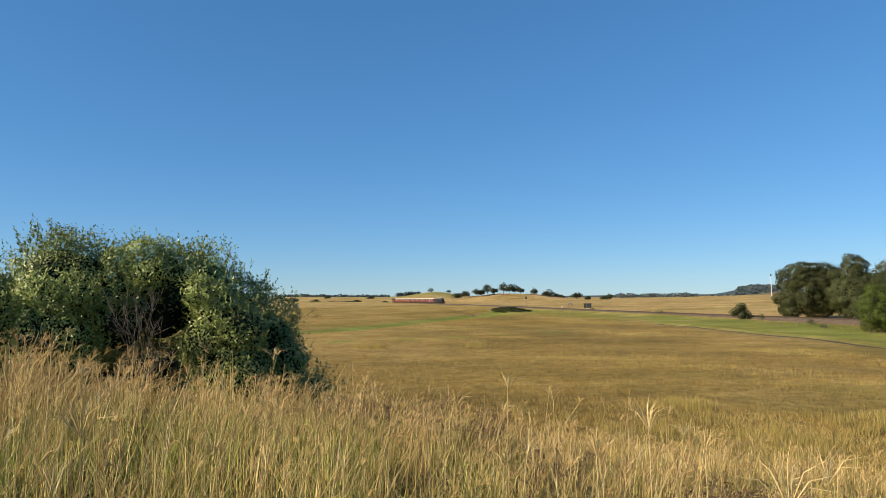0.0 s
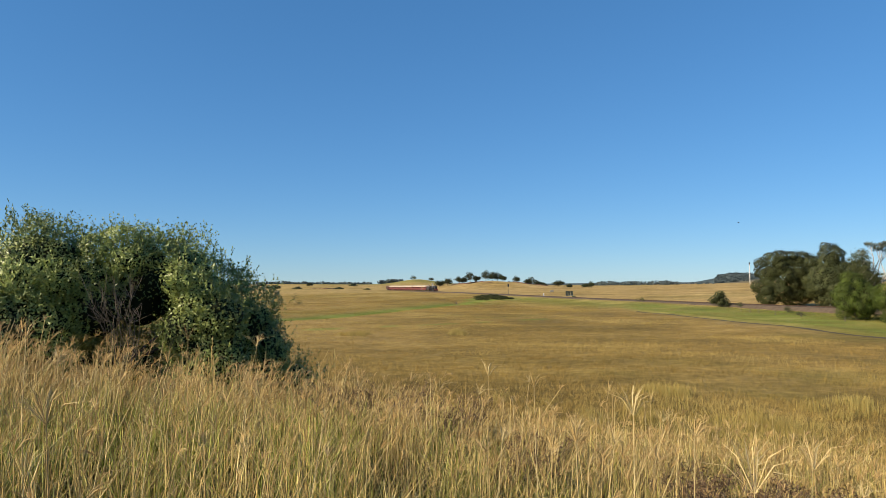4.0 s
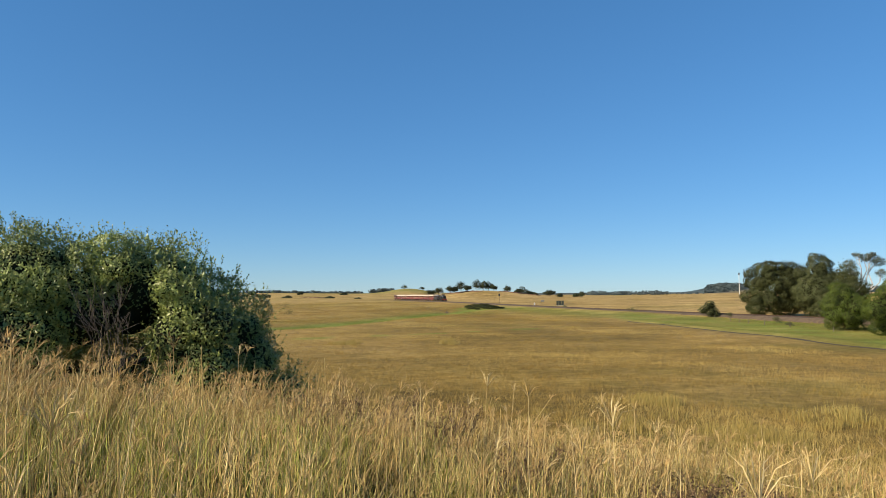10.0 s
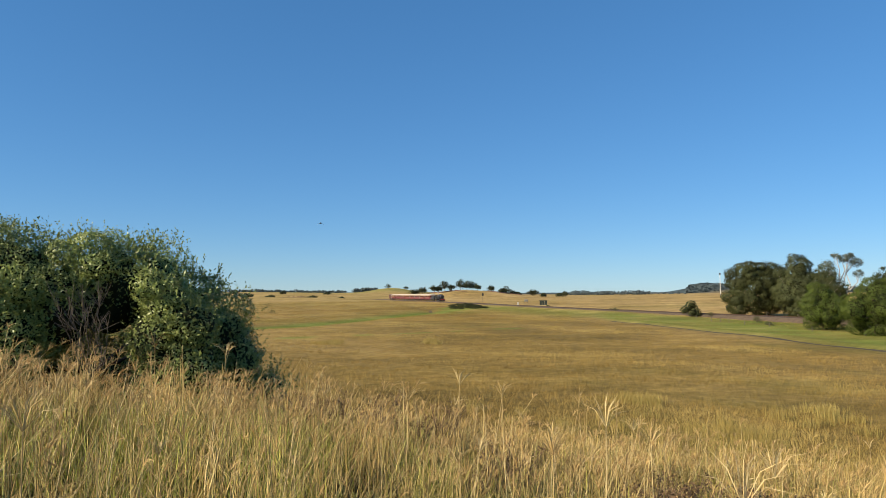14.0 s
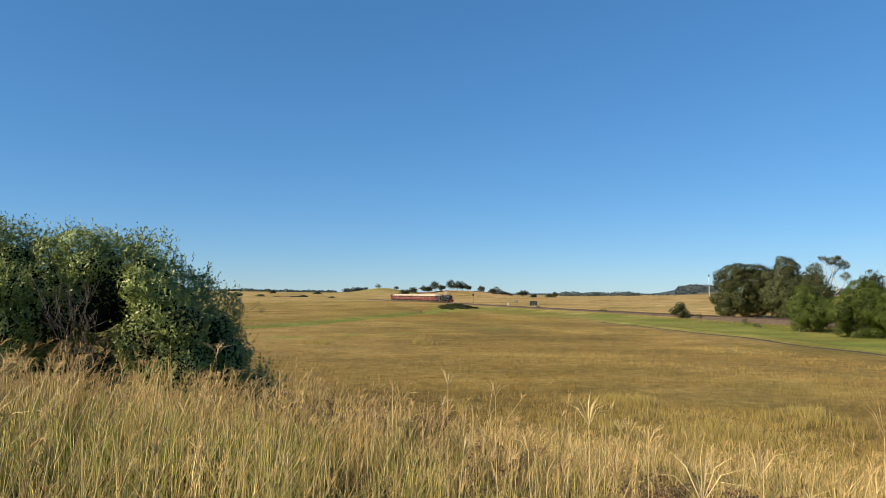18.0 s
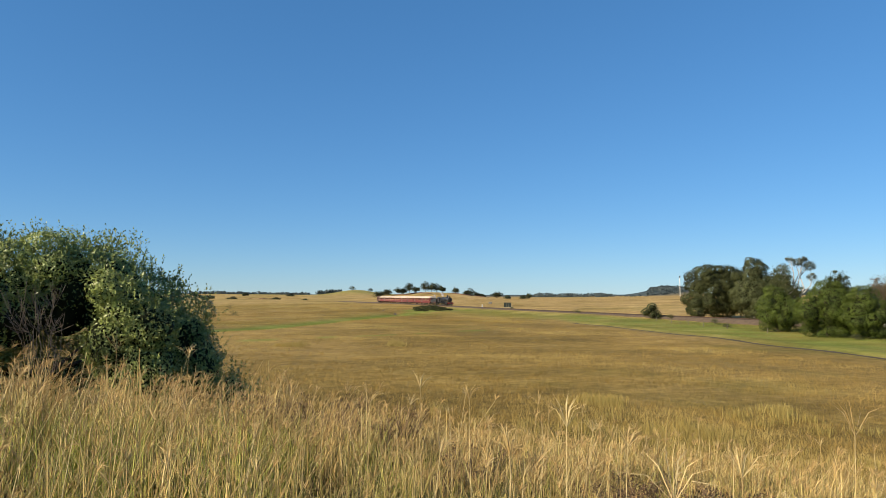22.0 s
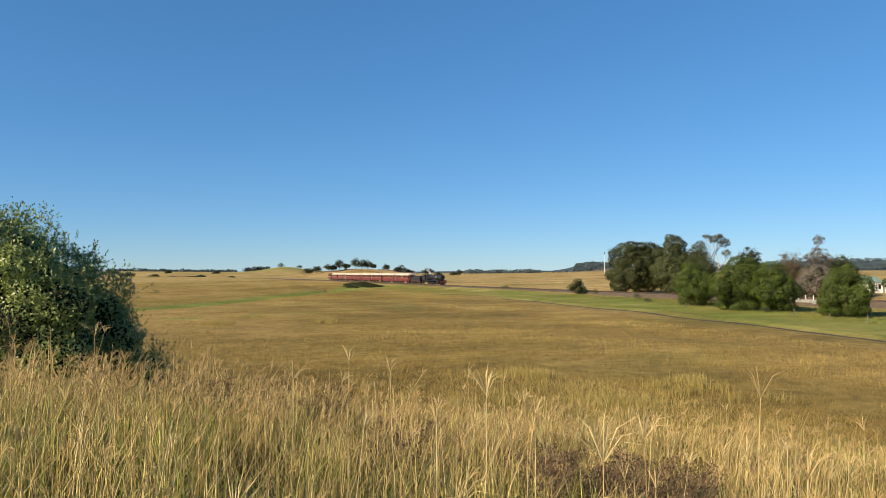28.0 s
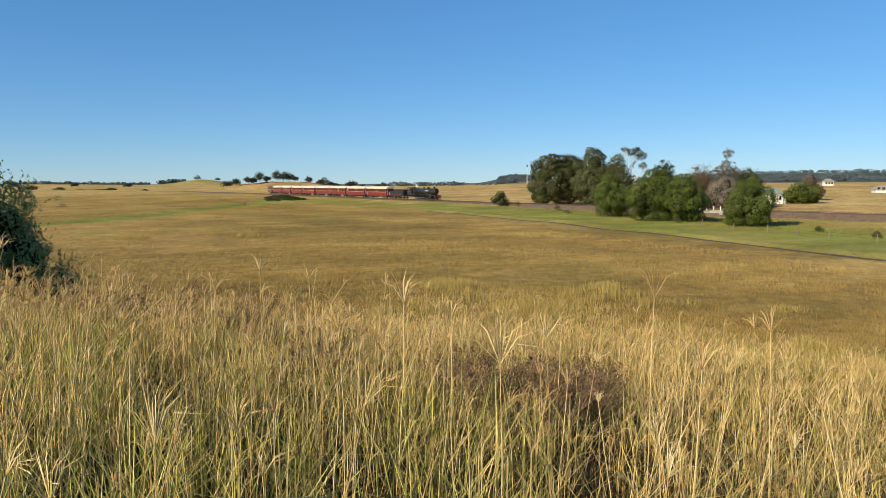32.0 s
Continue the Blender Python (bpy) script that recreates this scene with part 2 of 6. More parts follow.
PALE_STEM = make_pale_stem()
BARK = painted("bark", (0.16, 0.12, 0.085), 0.9, 0, 0.5, 4)
DARK_BARK = painted("dark_bark", (0.05, 0.04, 0.03), 0.9, 0, 0.5, 4)
WHITE_BARK = painted("white_bark", (0.55, 0.52, 0.47), 0.8, 0, 0.2, 2)
PALE_BARK = painted("pale_bark", (0.52, 0.47, 0.40), 0.8, 0, 0.4, 2)
GREY_TWIG = painted("grey_twig", (0.15, 0.125, 0.10), 0.9, 0, 0.3, 6)
# near-black colour that stands in for the shade inside crowns
CROWN_SHADE = painted("inner_foliage", (0.022, 0.026, 0.012), 0.95, 0, 0.4, 5, 0.1)
TWIG = painted("dead_twig", (0.20, 0.135, 0.08), 0.9, 0, 0.4, 6)
EARTH = painted("red_earth", (0.13, 0.07, 0.042), 0.95, 0, 0.5, 0.3)
SOIL = painted("dark_soil", (0.07, 0.05, 0.03), 0.95, 0, 0.5, 0.8)
RED = painted("carriage_red", (0.15, 0.018, 0.016), 0.38, 0, 0.25, 0.8)
CREAM = painted("cream_line", (0.62, 0.46, 0.22), 0.45, 0, 0.2, 2)
ROOF = painted("carriage_roof", (0.66, 0.56, 0.45), 0.7, 0, 0.3, 0.7)
BLACK = painted("engine_black", (0.020, 0.020, 0.022), 0.38, 0.0, 0.4, 1.5, 0.5)
IRON = painted("oily_iron", (0.05, 0.045, 0.042), 0.55, 0.5, 0.5, 2)
STEEL = painted("bright_steel", (0.45, 0.44, 0.42), 0.3, 1.0, 0.3, 3)
BRASS = painted("brass", (0.60, 0.42, 0.14), 0.3, 1.0, 0.2, 3)
BUFFER_RED = painted("buffer_beam_red", (0.35, 0.03, 0.025), 0.5, 0, 0.3, 2)
COAL = painted("coal", (0.012, 0.012, 0.013), 0.6, 0, 0.5, 5)
BROWN = painted("van_brown", (0.115, 0.045, 0.03), 0.55, 0, 0.4, 1)
RAIL = painted("rail_steel", (0.16, 0.10, 0.07), 0.45, 0.7, 0.4, 1.5)
SLEEPER = painted("sleeper", (0.14, 0.115, 0.095), 0.9, 0, 0.4, 2)
BALLAST = painted("ballast", (0.118, 0.082, 0.053), 0.95, 0, 0.5, 1.2)
WHITE = painted("white_paint", (0.74, 0.72, 0.67), 0.5, 0, 0.2, 2)
GREY = painted("concrete", (0.27, 0.255, 0.225), 0.85, 0, 0.4, 1.5)
HUT_GREEN = painted("hut_green", (0.025, 0.036, 0.030), 0.5, 0.1, 0.3, 1)
TIMBER = painted("grey_timber", (0.17, 0.145, 0.115), 0.9, 0, 0.4, 3)
ROOF_GREEN = painted("roof_green", (0.22, 0.30, 0.25), 0.5, 0.2, 0.3, 1)


def make_glass():
    m, nt, b = shader("window_glass", 0.08, 0, 0.5)
    b.inputs["Base Color"].default_value = (0.012, 0.014, 0.016, 1)
    return m


def make_steam():
    m, nt, b = shader("steam", 1.0, 0, 0.0)
    b.inputs["Base Color"].default_value = (0.85, 0.85, 0.87, 1)
    tr = nt.nodes.new("ShaderNodeBsdfTransparent")
    mx = nt.nodes.new("ShaderNodeMixShader")
    fac = ramp(nt, tex(nt, 0.9, 5, "Object"), [(0.35, (0.02, 0.02, 0.02)), (0.8, (0.30, 0.30, 0.30))])
    nt.links.new(fac, mx.inputs[0])
    nt.links.new(tr.outputs[0], mx.inputs[1])
    nt.links.new(b.outputs[0], mx.inputs[2])
    nt.links.new(mx.outputs[0], nt.nodes["Material Output"].inputs[0])
    return m


GLASS = make_glass()
STEAM = make_steam()

# ---- mesh helpers ----


def raw_mesh(name, V, F, material, attrs=None, smooth=False):
    """A mesh from arrays: V (n, 3), F (m, 3 or 4)."""
    me = bpy.data.meshes.new(name)
    V, F = np.asarray(V, np.float32), np.asarray(F, np.int32)
    k = F.shape[1]
    me.vertices.add(len(V))
    me.vertices.foreach_set("co", V.ravel())
    me.loops.add(F.size)
    me.loops.foreach_set("vertex_index", F.ravel())
    me.polygons.add(len(F))
    me.polygons.foreach_set("loop_start", np.arange(0, F.size, k, dtype=np.int32))
    if smooth:
        me.polygons.foreach_set("use_smooth", np.ones(len(F), bool))
    me.update(calc_edges=True)
    for key, val in (attrs or {}).items():
        me.attributes.new(key, 'FLOAT', 'POINT').data.foreach_set("value", np.asarray(val, np.float32))
    me.materials.append(material)
    return me


def under(ob, parent, label=""):
    ob.parent = parent
    if label:
        ob["label"] = label
    return ob


def part(name, bm, material, parent=None, label="", smooth=False):
    """One bmesh as one mesh object under a thing or a part."""
    me = bpy.data.meshes.new(name)
    if smooth:
        for f in bm.faces:
            f.smooth = True
    bm.to_mesh(me)
    bm.free()
    me.materials.append(material)
    ob = new(name, me)
    return under(ob, parent, label) if parent else ob


def box(bm, x0, x1, y0, y1, z0, z1, bevel=0.0):
    r = bmesh.ops.create_cube(bm, size=1.0, matrix=Matrix.Translation(((x0 + x1) / 2, (y0 + y1) / 2, (z0 + z1) / 2)) @ Matrix.Diagonal((x1 - x0, y1 - y0, z1 - z0, 1)))
    if bevel:
        ed = {e for v in r["verts"] for e in v.link_edges}
        bmesh.ops.bevel(bm, geom=list(ed), offset=bevel, segments=1, affect='EDGES')
    return bm


def rod(bm, a, b, r0, r1=None, seg=10, caps=True):
    a, b = Vector(a), Vector(b)
    d = b - a
    m = Matrix.Translation((a + b) / 2) @ d.to_track_quat('Z', 'Y').to_matrix().to_4x4()
    bmesh.ops.create_cone(bm, cap_ends=caps, segments=seg, radius1=r0, radius2=r0 if r1 is None else r1, depth=d.length, matrix=m)
    return bm


def boxpart(name, dims, material, parent, bevel=0.0, label=""):
    return part(name, box(bmesh.new(), *dims, bevel), material, parent, label)


def empty(name, m=None):
    ob = new(name)
    ob.empty_display_size = 0.3
    if m is not None:
        ob.matrix_basis = m
    return ob


def polar(az, r):
    return r * math.sin(radians(az)), r * math.cos(radians(az))


# ---- the line of the railway ----
S0, S1, DS = -900.0, 900.0, 2.0


def make_line():
    s = np.arange(S0, S1 + DS, DS)
    k = np.interp(s, [-360, -260, -80, 0, 80, 160, 240, 420, 520], [0, 0.176, 0.176, 0.066, 0.043, -0.074, -0.133, -0.133, 0]) / 100
    head = np.cumsum(k) * DS
    i = int(np.argmin(abs(s)))
    head += radians(167.435) - head[i]
    x, y = np.cumsum(np.sin(head)) * DS, np.cumsum(np.cos(head)) * DS
    x += 0.44 - x[i]
    y += 452.03 - y[i]
    z = EYE - 3.866 - 0.00377 * np.clip(s, -150, 420)
    z -= 0.0068 * 30 * np.logaddexp(0, (190 - np.maximum(s, -150)) / 30)
    return s, x, y, z, head


LS, LX, LY, LZ, LH = make_line()


def on_line(s):
    """Place, heading (clockwise from +y, radians) of the rail top at s metres."""
    return (float(np.interp(s, LS, LX)), float(np.interp(s, LS, LY)), float(np.interp(s, LS, LZ)), float(np.interp(s, LS, LH)))


def near_line(x, y):
    """Distance to the line (positive on its far side), and rail height there."""
    x, y = np.atleast_1d(x), np.atleast_1d(y)
    lx, ly, lz, lh = LX[::4], LY[::4], LZ[::4], LH[::4]
    best = np.full(x.shape, 1e18)
    side, zz = np.zeros(x.shape), np.zeros(x.shape)
    for i in range(len(lx)):
        dx, dy = x - lx[i], y - ly[i]
        sn, cs = math.sin(lh[i]), math.cos(lh[i])
        along = dx * sn + dy * cs
        off = dx * cs - dy * sn
        d = off * off + np.maximum(abs(along) - 4.0, 0) ** 2
        m = d < best
        best = np.where(m, d, best)
        side = np.where(m, -np.sign(off) * np.sqrt(d), side)
        zz = np.where(m, lz[i] + 0 * along, zz)
    return side, zz


# ---- the lie of the land ----


def smooth(a, b, v):
    t = np.clip((v - a) / (b - a), 0, 1)
    return t * t * (3 - 2 * t)


def seg_dist(x, y, pts):
    best = np.full(np.shape(x), 1e9)
    for (ax, ay), (bx, by) in zip(pts[:-1], pts[1:]):
        dx, dy = bx - ax, by - ay
        t = np.clip(((x - ax) * dx + (y - ay) * dy) / (dx * dx + dy * dy), 0, 1)
        best = np.minimum(best, np.hypot(x - ax - t * dx, y - ay - t * dy))
    return best


DRAIN = [(45.5, 146), (48.5, 120), (50, 96), (51, 70), (51.5, 45), (52, 12)]
SWALE = [(-70, 95), (-40, 112), (-22, 128), (-2, 176), (8, 205), (20, 228), (34, 236)]
GULLY = [(4, 300), (7, 262), (10.5, 214), (12, 198)]
RILL = [(-16, 97), (-9, 100), (0, 106), (8, 111), (20, 117)]
MOUND = (22.0, 233.0)


def wob(x, y):
    """Soft unevenness of the ground."""
    return (np.sin(x * 0.11 + 1.3) * np.sin(y * 0.083 + 0.4) + 0.6 * np.sin(x * 0.27 - y * 0.19) + 0.4 * np.sin(x * 0.05 + y * 0.31 + 2.0))


def bump2(x, y, cx, cy, sx, sy, h, turn=0.0):
    c, s = math.cos(radians(turn)), math.sin(radians(turn))
    u, v = (x - cx) * c + (y - cy) * s, -(x - cx) * s + (y - cy) * c
    return h * np.exp(-(u / sx) ** 2 - (v / sy) ** 2)


def ground_z(x, y):
    x, y = np.atleast_1d(np.asarray(x, float)), np.atleast_1d(np.asarray(y, float))
    r = np.hypot(x, y)
    az = np.degrees(np.arctan2(x, y))
    field = -4.75 + 0.0036 * np.clip(y - 120, 0, 480) + 0.10 * wob(x, y) * smooth(20, 60, r)
    # the bank on which the camera stands, falling away ahead and to the right
    bank = -0.115 * x - 0.035 * y - 0.02 * np.sin(x * 1.1 + y * 0.7)
    bank = np.maximum(bank, -4.75)
    edge = 7.5 - 0.10 * x
    z = bank + (field - bank) * smooth(edge, edge + 20, y + 0.1 * abs(x)) ** 0.8
    side, rz = near_line(x, y)
    # rising paddock beyond the line
    far = np.maximum(side, 0)
    z = z + (rz - 0.55 - 0.4 * smooth(-3.27, -3.55, rz) - z) * smooth(-26, 16, side) * smooth(60, 110, r)
    z = z + 0.0085 * np.clip(far - 10, 0, 320) * smooth(10, 27, az)
    polarhill = lambda a, d, sx, sy, h, turn=0.0: bump2(x, y, *polar(a, d), sx, sy, h, turn)
    z = z + polarhill(27, 520, 190, 120, 1.0, -27)
    z = z + polarhill(6.0, 720, 52, 80, 7.2) + polarhill(3.2, 715, 40, 60, 2.0)
    z = z + polarhill(-0.7, 1500, 52, 200, 11.0) + polarhill(-7, 1250, 150, 220, 1.2) + polarhill(-14, 1300, 170, 220, 3.0)
    z = z + polarhill(-4.5, 1000, 60, 120, 3.0) + polarhill(-11, 900, 80, 90, 3.0)
    # rolling country to the skyline
    z = z + (3.8 - 6.0 * smooth(2, 9, az)) * smooth(700, 1500, r) + 1.2 * np.sin(x * 0.006 + 1) * np.sin(y * 0.0045) * smooth(500, 1500, r)
    z = z + polarhill(50, 3700, 700, 500, 26, -50) + polarhill(41, 3900, 560, 400, 22, -41) + polarhill(24.7, 2350, 66, 200, 24)
    z = z + polarhill(60, 3300, 900, 500, 22, -60)
    # mound, swale, drain, gully
    z = z + bump2(x, y, MOUND[0], MOUND[1], 7.0, 6.0, 1.3, -10) + bump2(x, y, 26, 236, 8, 5, 0.6)
    z = z - 0.45 * np.exp(-(seg_dist(x, y, SWALE) / 4.0) ** 2)
    z = z - 0.12 * np.exp(-(seg_dist(x, y, DRAIN) / 1.1) ** 2) + 0.22 * np.exp(-(seg_dist(x - 2.6, y, DRAIN) / 1.6) ** 2)
    z = z - 0.6 * np.exp(-(seg_dist(x, y, GULLY) / 1.6) ** 2)
    # formation under the rails
    w = 1 - smooth(3.0, 7.5, abs(side))
    return np.where(r > 60, z + (rz - (0.42 + 0.93 * smooth(-3.27, -3.55, rz)) - z) * w, z)


def gz(x, y):
    return float(ground_z(x, y)[0])


def greenness(x, y):
    side, _ = near_line(x, y)
    az = np.degrees(np.arctan2(x, y))
    g = 1.0 * np.exp(-(seg_dist(x, y, SWALE) / 4.6) ** 4)
    g = np.maximum(g, 0.95 * smooth(-2.5, 3.0, x - np.interp(y, [12, 45, 70, 96, 120, 146], [52, 51.5, 51, 50, 48.5, 45.5])) * smooth(-2.0, -6.0, side) * smooth(11, 19, az) * (1 - 0.55 * smooth(70, 82, x)) * (0.78 + 0.22 * np.sin(x * 0.45 + 1.3 * np.sin(y * 0.11)) * np.sin(y * 0.19 + x * 0.2)))
    g = np.maximum(g, 0.55 * smooth(150, 175, y) * smooth(-32, -12, side) * smooth(-1, -6, side) * smooth(3, 9, az))
    g = np.maximum(g, 0.8 * smooth(0.2, 0.5, bump2(x, y, MOUND[0], MOUND[1], 9, 8, 1.0)))
    g = np.maximum(g, 0.5 * bump2(x, y, 12, 205, 16, 14, 1.0))
    g = np.maximum(g, 0.75 * np.exp(-(seg_dist(x, y, RILL) / 1.6) ** 4) * smooth(-0.5, 0.3, np.sin(x * 0.8) + np.sin(x * 0.31 + 1)))
    patch = np.sin(x * 0.031 + 2) * np.sin(y * 0.043 + 1) + 0.7 * np.sin(x * 0.09 + y * 0.05) * np.sin(y * 0.12 - 1) + 0.4 * np.sin(x * 0.4) * np.sin(y * 0.33 + x * 0.1)
    g = np.maximum(g, 0.14 * smooth(0.35, 1.1, patch) * (np.hypot(x, y) < 500))
    g = np.maximum(g, 0.16 * smooth(180, 300, np.hypot(x, y)) * smooth(4, -3, az) * (0.6 + 0.4 * np.sin(x * 0.05 + y * 0.021) * np.sin(y * 0.034)))
    g = np.maximum(g, 0.12 * smooth(26, 12, np.hypot(x, y)))
    far = np.hypot(x, y)
    g = np.maximum(g, 0.5 * smooth(800, 1500, far) * smooth(0.1, 0.8, np.sin(x * 0.011) * np.sin(y * 0.013 + 1)))
    # far dome: olive cover, with its haze put into the colour too
    g = np.maximum(g, 0.55 * smooth(1180, 1400, far) * smooth(6, 1, az))
    g = g * (1 - smooth(1850, 2050, far))
    return np.clip(g, 0, 1)


def paleness(x, y):
    side, _ = near_line(x, y)
    az = np.degrees(np.arctan2(x, y))
    return np.clip(np.maximum(smooth(3, 12, side), 0.45 * smooth(200, 420, np.hypot(x, y)) + 0.38 * smooth(0, 50, x) + 0.48 * smooth(7, -7, az) * smooth(25, 90, y)), 0, 1)


class Grid:
    """The land near the camera sampled every half metre, for the many thousands of grass places."""

    def __init__(self, x0, x1, y0, y1, step=0.5):
        self.x0, self.y0, self.step = x0, y0, step
        self.nx, self.ny = int((x1 - x0) / step) + 1, int((y1 - y0) / step) + 1
        X, Y = np.meshgrid(x0 + step * np.arange(self.nx), y0 + step * np.arange(self.ny))
        X, Y = X.ravel(), Y.ravel()
        self.layers = {"z": ground_z(X, Y), "side": near_line(X, Y)[0], "green": greenness(X, Y), "pale": paleness(X, Y)}

    def at(self, layer, x, y):
        L = self.layers[layer].reshape(self.ny, self.nx)
        u, v = np.clip((x - self.x0) / self.step, 0, self.nx - 1.01), np.clip((y - self.y0) / self.step, 0, self.ny - 1.01)
        i, j = u.astype(int), v.astype(int)
        u, v = u - i, v - j
        return (L[j, i] * (1 - u) + L[j, i + 1] * u) * (1 - v) + (L[j + 1, i] * (1 - u) + L[j + 1, i + 1] * u) * v


def make_ground():
    fine = np.arange(-56, 70.01, 0.5)
    coarse = np.arange(74, 302, 4.0)
    az = np.radians(np.concatenate([fine, coarse]))
    rr = [0.4]
    while rr[-1] < 4850:
        rr.append(rr[-1] * 1.016 + 0.02)
    rr = np.array(rr)
    A, Rr = np.meshgrid(az, rr)
    X, Y = np.sin(A) * Rr, np.cos(A) * Rr
    Z = ground_z(X.ravel(), Y.ravel())
    V = np.stack([X.ravel(), Y.ravel(), Z], 1)
    n, m = len(rr), len(az)
    i, j = np.meshgrid(np.arange(n - 1), np.arange(m), indexing='ij')
    j2 = (j + 1) % m
    F = np.stack([i * m + j, i * m + j2, (i + 1) * m + j2, (i + 1) * m + j], -1).reshape(-1, 4)[:, ::-1]
    c = len(V)
    V = np.vstack([V, [[0, 0, gz(0, 0)]]])
    Q = np.array([(c, k, (k + 1) % m, c) for k in range(m)])[:, [0, 2, 1, 0]]
    F3 = np.concatenate([F[:, [0, 1, 2]], F[:, [0, 2, 3]], Q[:, :3]])
    F = F3
    me = raw_mesh("ground", V, F, FIELD, {"green": greenness(V[:, 0], V[:, 1]), "pale": paleness(V[:, 0], V[:, 1]), "shaded_soil": smooth(17, 11, np.hypot(V[:, 0], V[:, 1])), "hazed_forest": smooth(1950, 2250, np.hypot(V[:, 0], V[:, 1]))}, True)
    tagged(new("ground", me), "dry golden pasture with green strips, rolling to the horizon", "field", kind="structure")


make_ground()

# ---- railway ----


def strip(name, sa, sb, step, profile, material, smooth_it=True):
    """Sweep a cross-section (offset, height) along the line."""
    ss = np.arange(sa, sb + step, step)
    V, k = [], len(profile)
    for s in ss:
        x, y, z, h = on_line(s)
        for o, dz in profile:
            V.append((x + o * math.cos(h), y - o * math.sin(h), z + dz))
    F = [(i * k + j, i * k + j + 1, (i + 1) * k + j + 1, (i + 1) * k + j) for i in range(len(ss) - 1) for j in range(k - 1)]
    return raw_mesh(name, V, F, material, None, smooth_it)


def make_railway():
    bed = tagged(new("ballast_bed", strip("ballast_bed", -500, 560, 4, [(-4.1, -1.75), (-1.9, -0.32), (-1.5, -0.22), (1.5, -0.22), (1.9, -0.32), (4.1, -1.75)], BALLAST)),
                 "reddish brown crushed stone ballast bed of a single railway line", "railway", kind="structure")
    for o in (-0.56, 0.56):
        p = [(o - 0.07, -0.14), (o - 0.012, -0.12), (o - 0.012, -0.04), (o - 0.033, -0.035), (o - 0.033, 0), (o + 0.033, 0), (o + 0.033, -0.035), (o + 0.012, -0.04), (o + 0.012, -0.12), (o + 0.07, -0.14)]
        under(new("rail", strip("rail", -500, 560, 5, p, RAIL, False)), bed, "rust-brown steel rail")
    me = part("sleeper", box(bmesh.new(), -0.12, 0.12, -1.05, 1.05, -0.26, -0.14, 0.015), SLEEPER, bed)
    sl, rows = me.data, []
    for i, s in enumerate(np.arange(250, 450, 0.68)):
        ob = me if i == 0 else under(new("sleeper", sl), bed)
        x, y, z, h = on_line(s)
        ob.matrix_basis = pose(x, y, z, 0, 0, 90 - math.degrees(h))
    return bed


make_railway()

# ---- the train: rolling stock lies along its own +x, rail top at z = 0 ----


def wheelset(parent, x, r, name="wheelset", gauge=0.56, spokes=True):
    """Axle with two spoked wheels, as one part with the wheels under it."""
    ax = part(name, rod(bmesh.new(), (0, -0.75, 0), (0, 0.75, 0), 0.07, seg=8), IRON, parent)
    ax.location = (x, 0, r)
    for sgn in (-1, 1):
        bm = bmesh.new()
        y = sgn * (gauge + 0.02)
        rod(bm, (0, y - 0.06, 0), (0, y + 0.06, 0), r * 0.98, seg=20, caps=False)
        rod(bm, (0, y - 0.06, 0), (0, y + 0.06, 0), r * 0.84, seg=20, caps=False)
        rod(bm, (0, y - 0.08, 0), (0, y + 0.08, 0), r * 0.2, seg=10)
        for k in range(8):
            a = k * math.pi / 4
            rod(bm, (0, y, 0), (math.cos(a) * r * 0.86, y, math.sin(a) * r * 0.86), 0.045 + r * 0.03, seg=5)
        part("wheel", bm, IRON, ax)
        bm = bmesh.new()
        rod(bm, (0, y + sgn * 0.062 - 0.006, 0), (0, y + sgn * 0.062 + 0.006, 0), r * 0.99, r * 0.99, 20, False)
        part("tyre", bm, STEEL, ax, "worn pale steel tyre")
    return ax


def bogie(parent, x, r=0.43, wb=1.8):
    b = boxpart("bogie", (-wb / 2 - 0.5, wb / 2 + 0.5, -0.12, 0.12, 0.45, 0.62), IRON, parent, 0.02)
    b.location = (x, 0, 0)
    for sgn in (-1, 1):
        bm = bmesh.new()
        box(bm, -wb / 2 - 0.45, wb / 2 + 0.45, sgn * 0.78 - 0.05, sgn * 0.78 + 0.05, 0.42, 0.62)
        for dx in (-wb / 2, wb / 2):
            box(bm, dx - 0.13, dx + 0.13, sgn * 0.84 - 0.08, sgn * 0.84 + 0.08, 0.3, 0.56, 0.02)
        rod(bm, (0, sgn * 0.8, 0.3), (0, sgn * 0.8, 0.6), 0.16, seg=8)
        part("side_frame", bm, IRON, b)
    sets = [wheelset(b, dx, r) for dx in (-wb / 2, wb / 2)]
    return sets


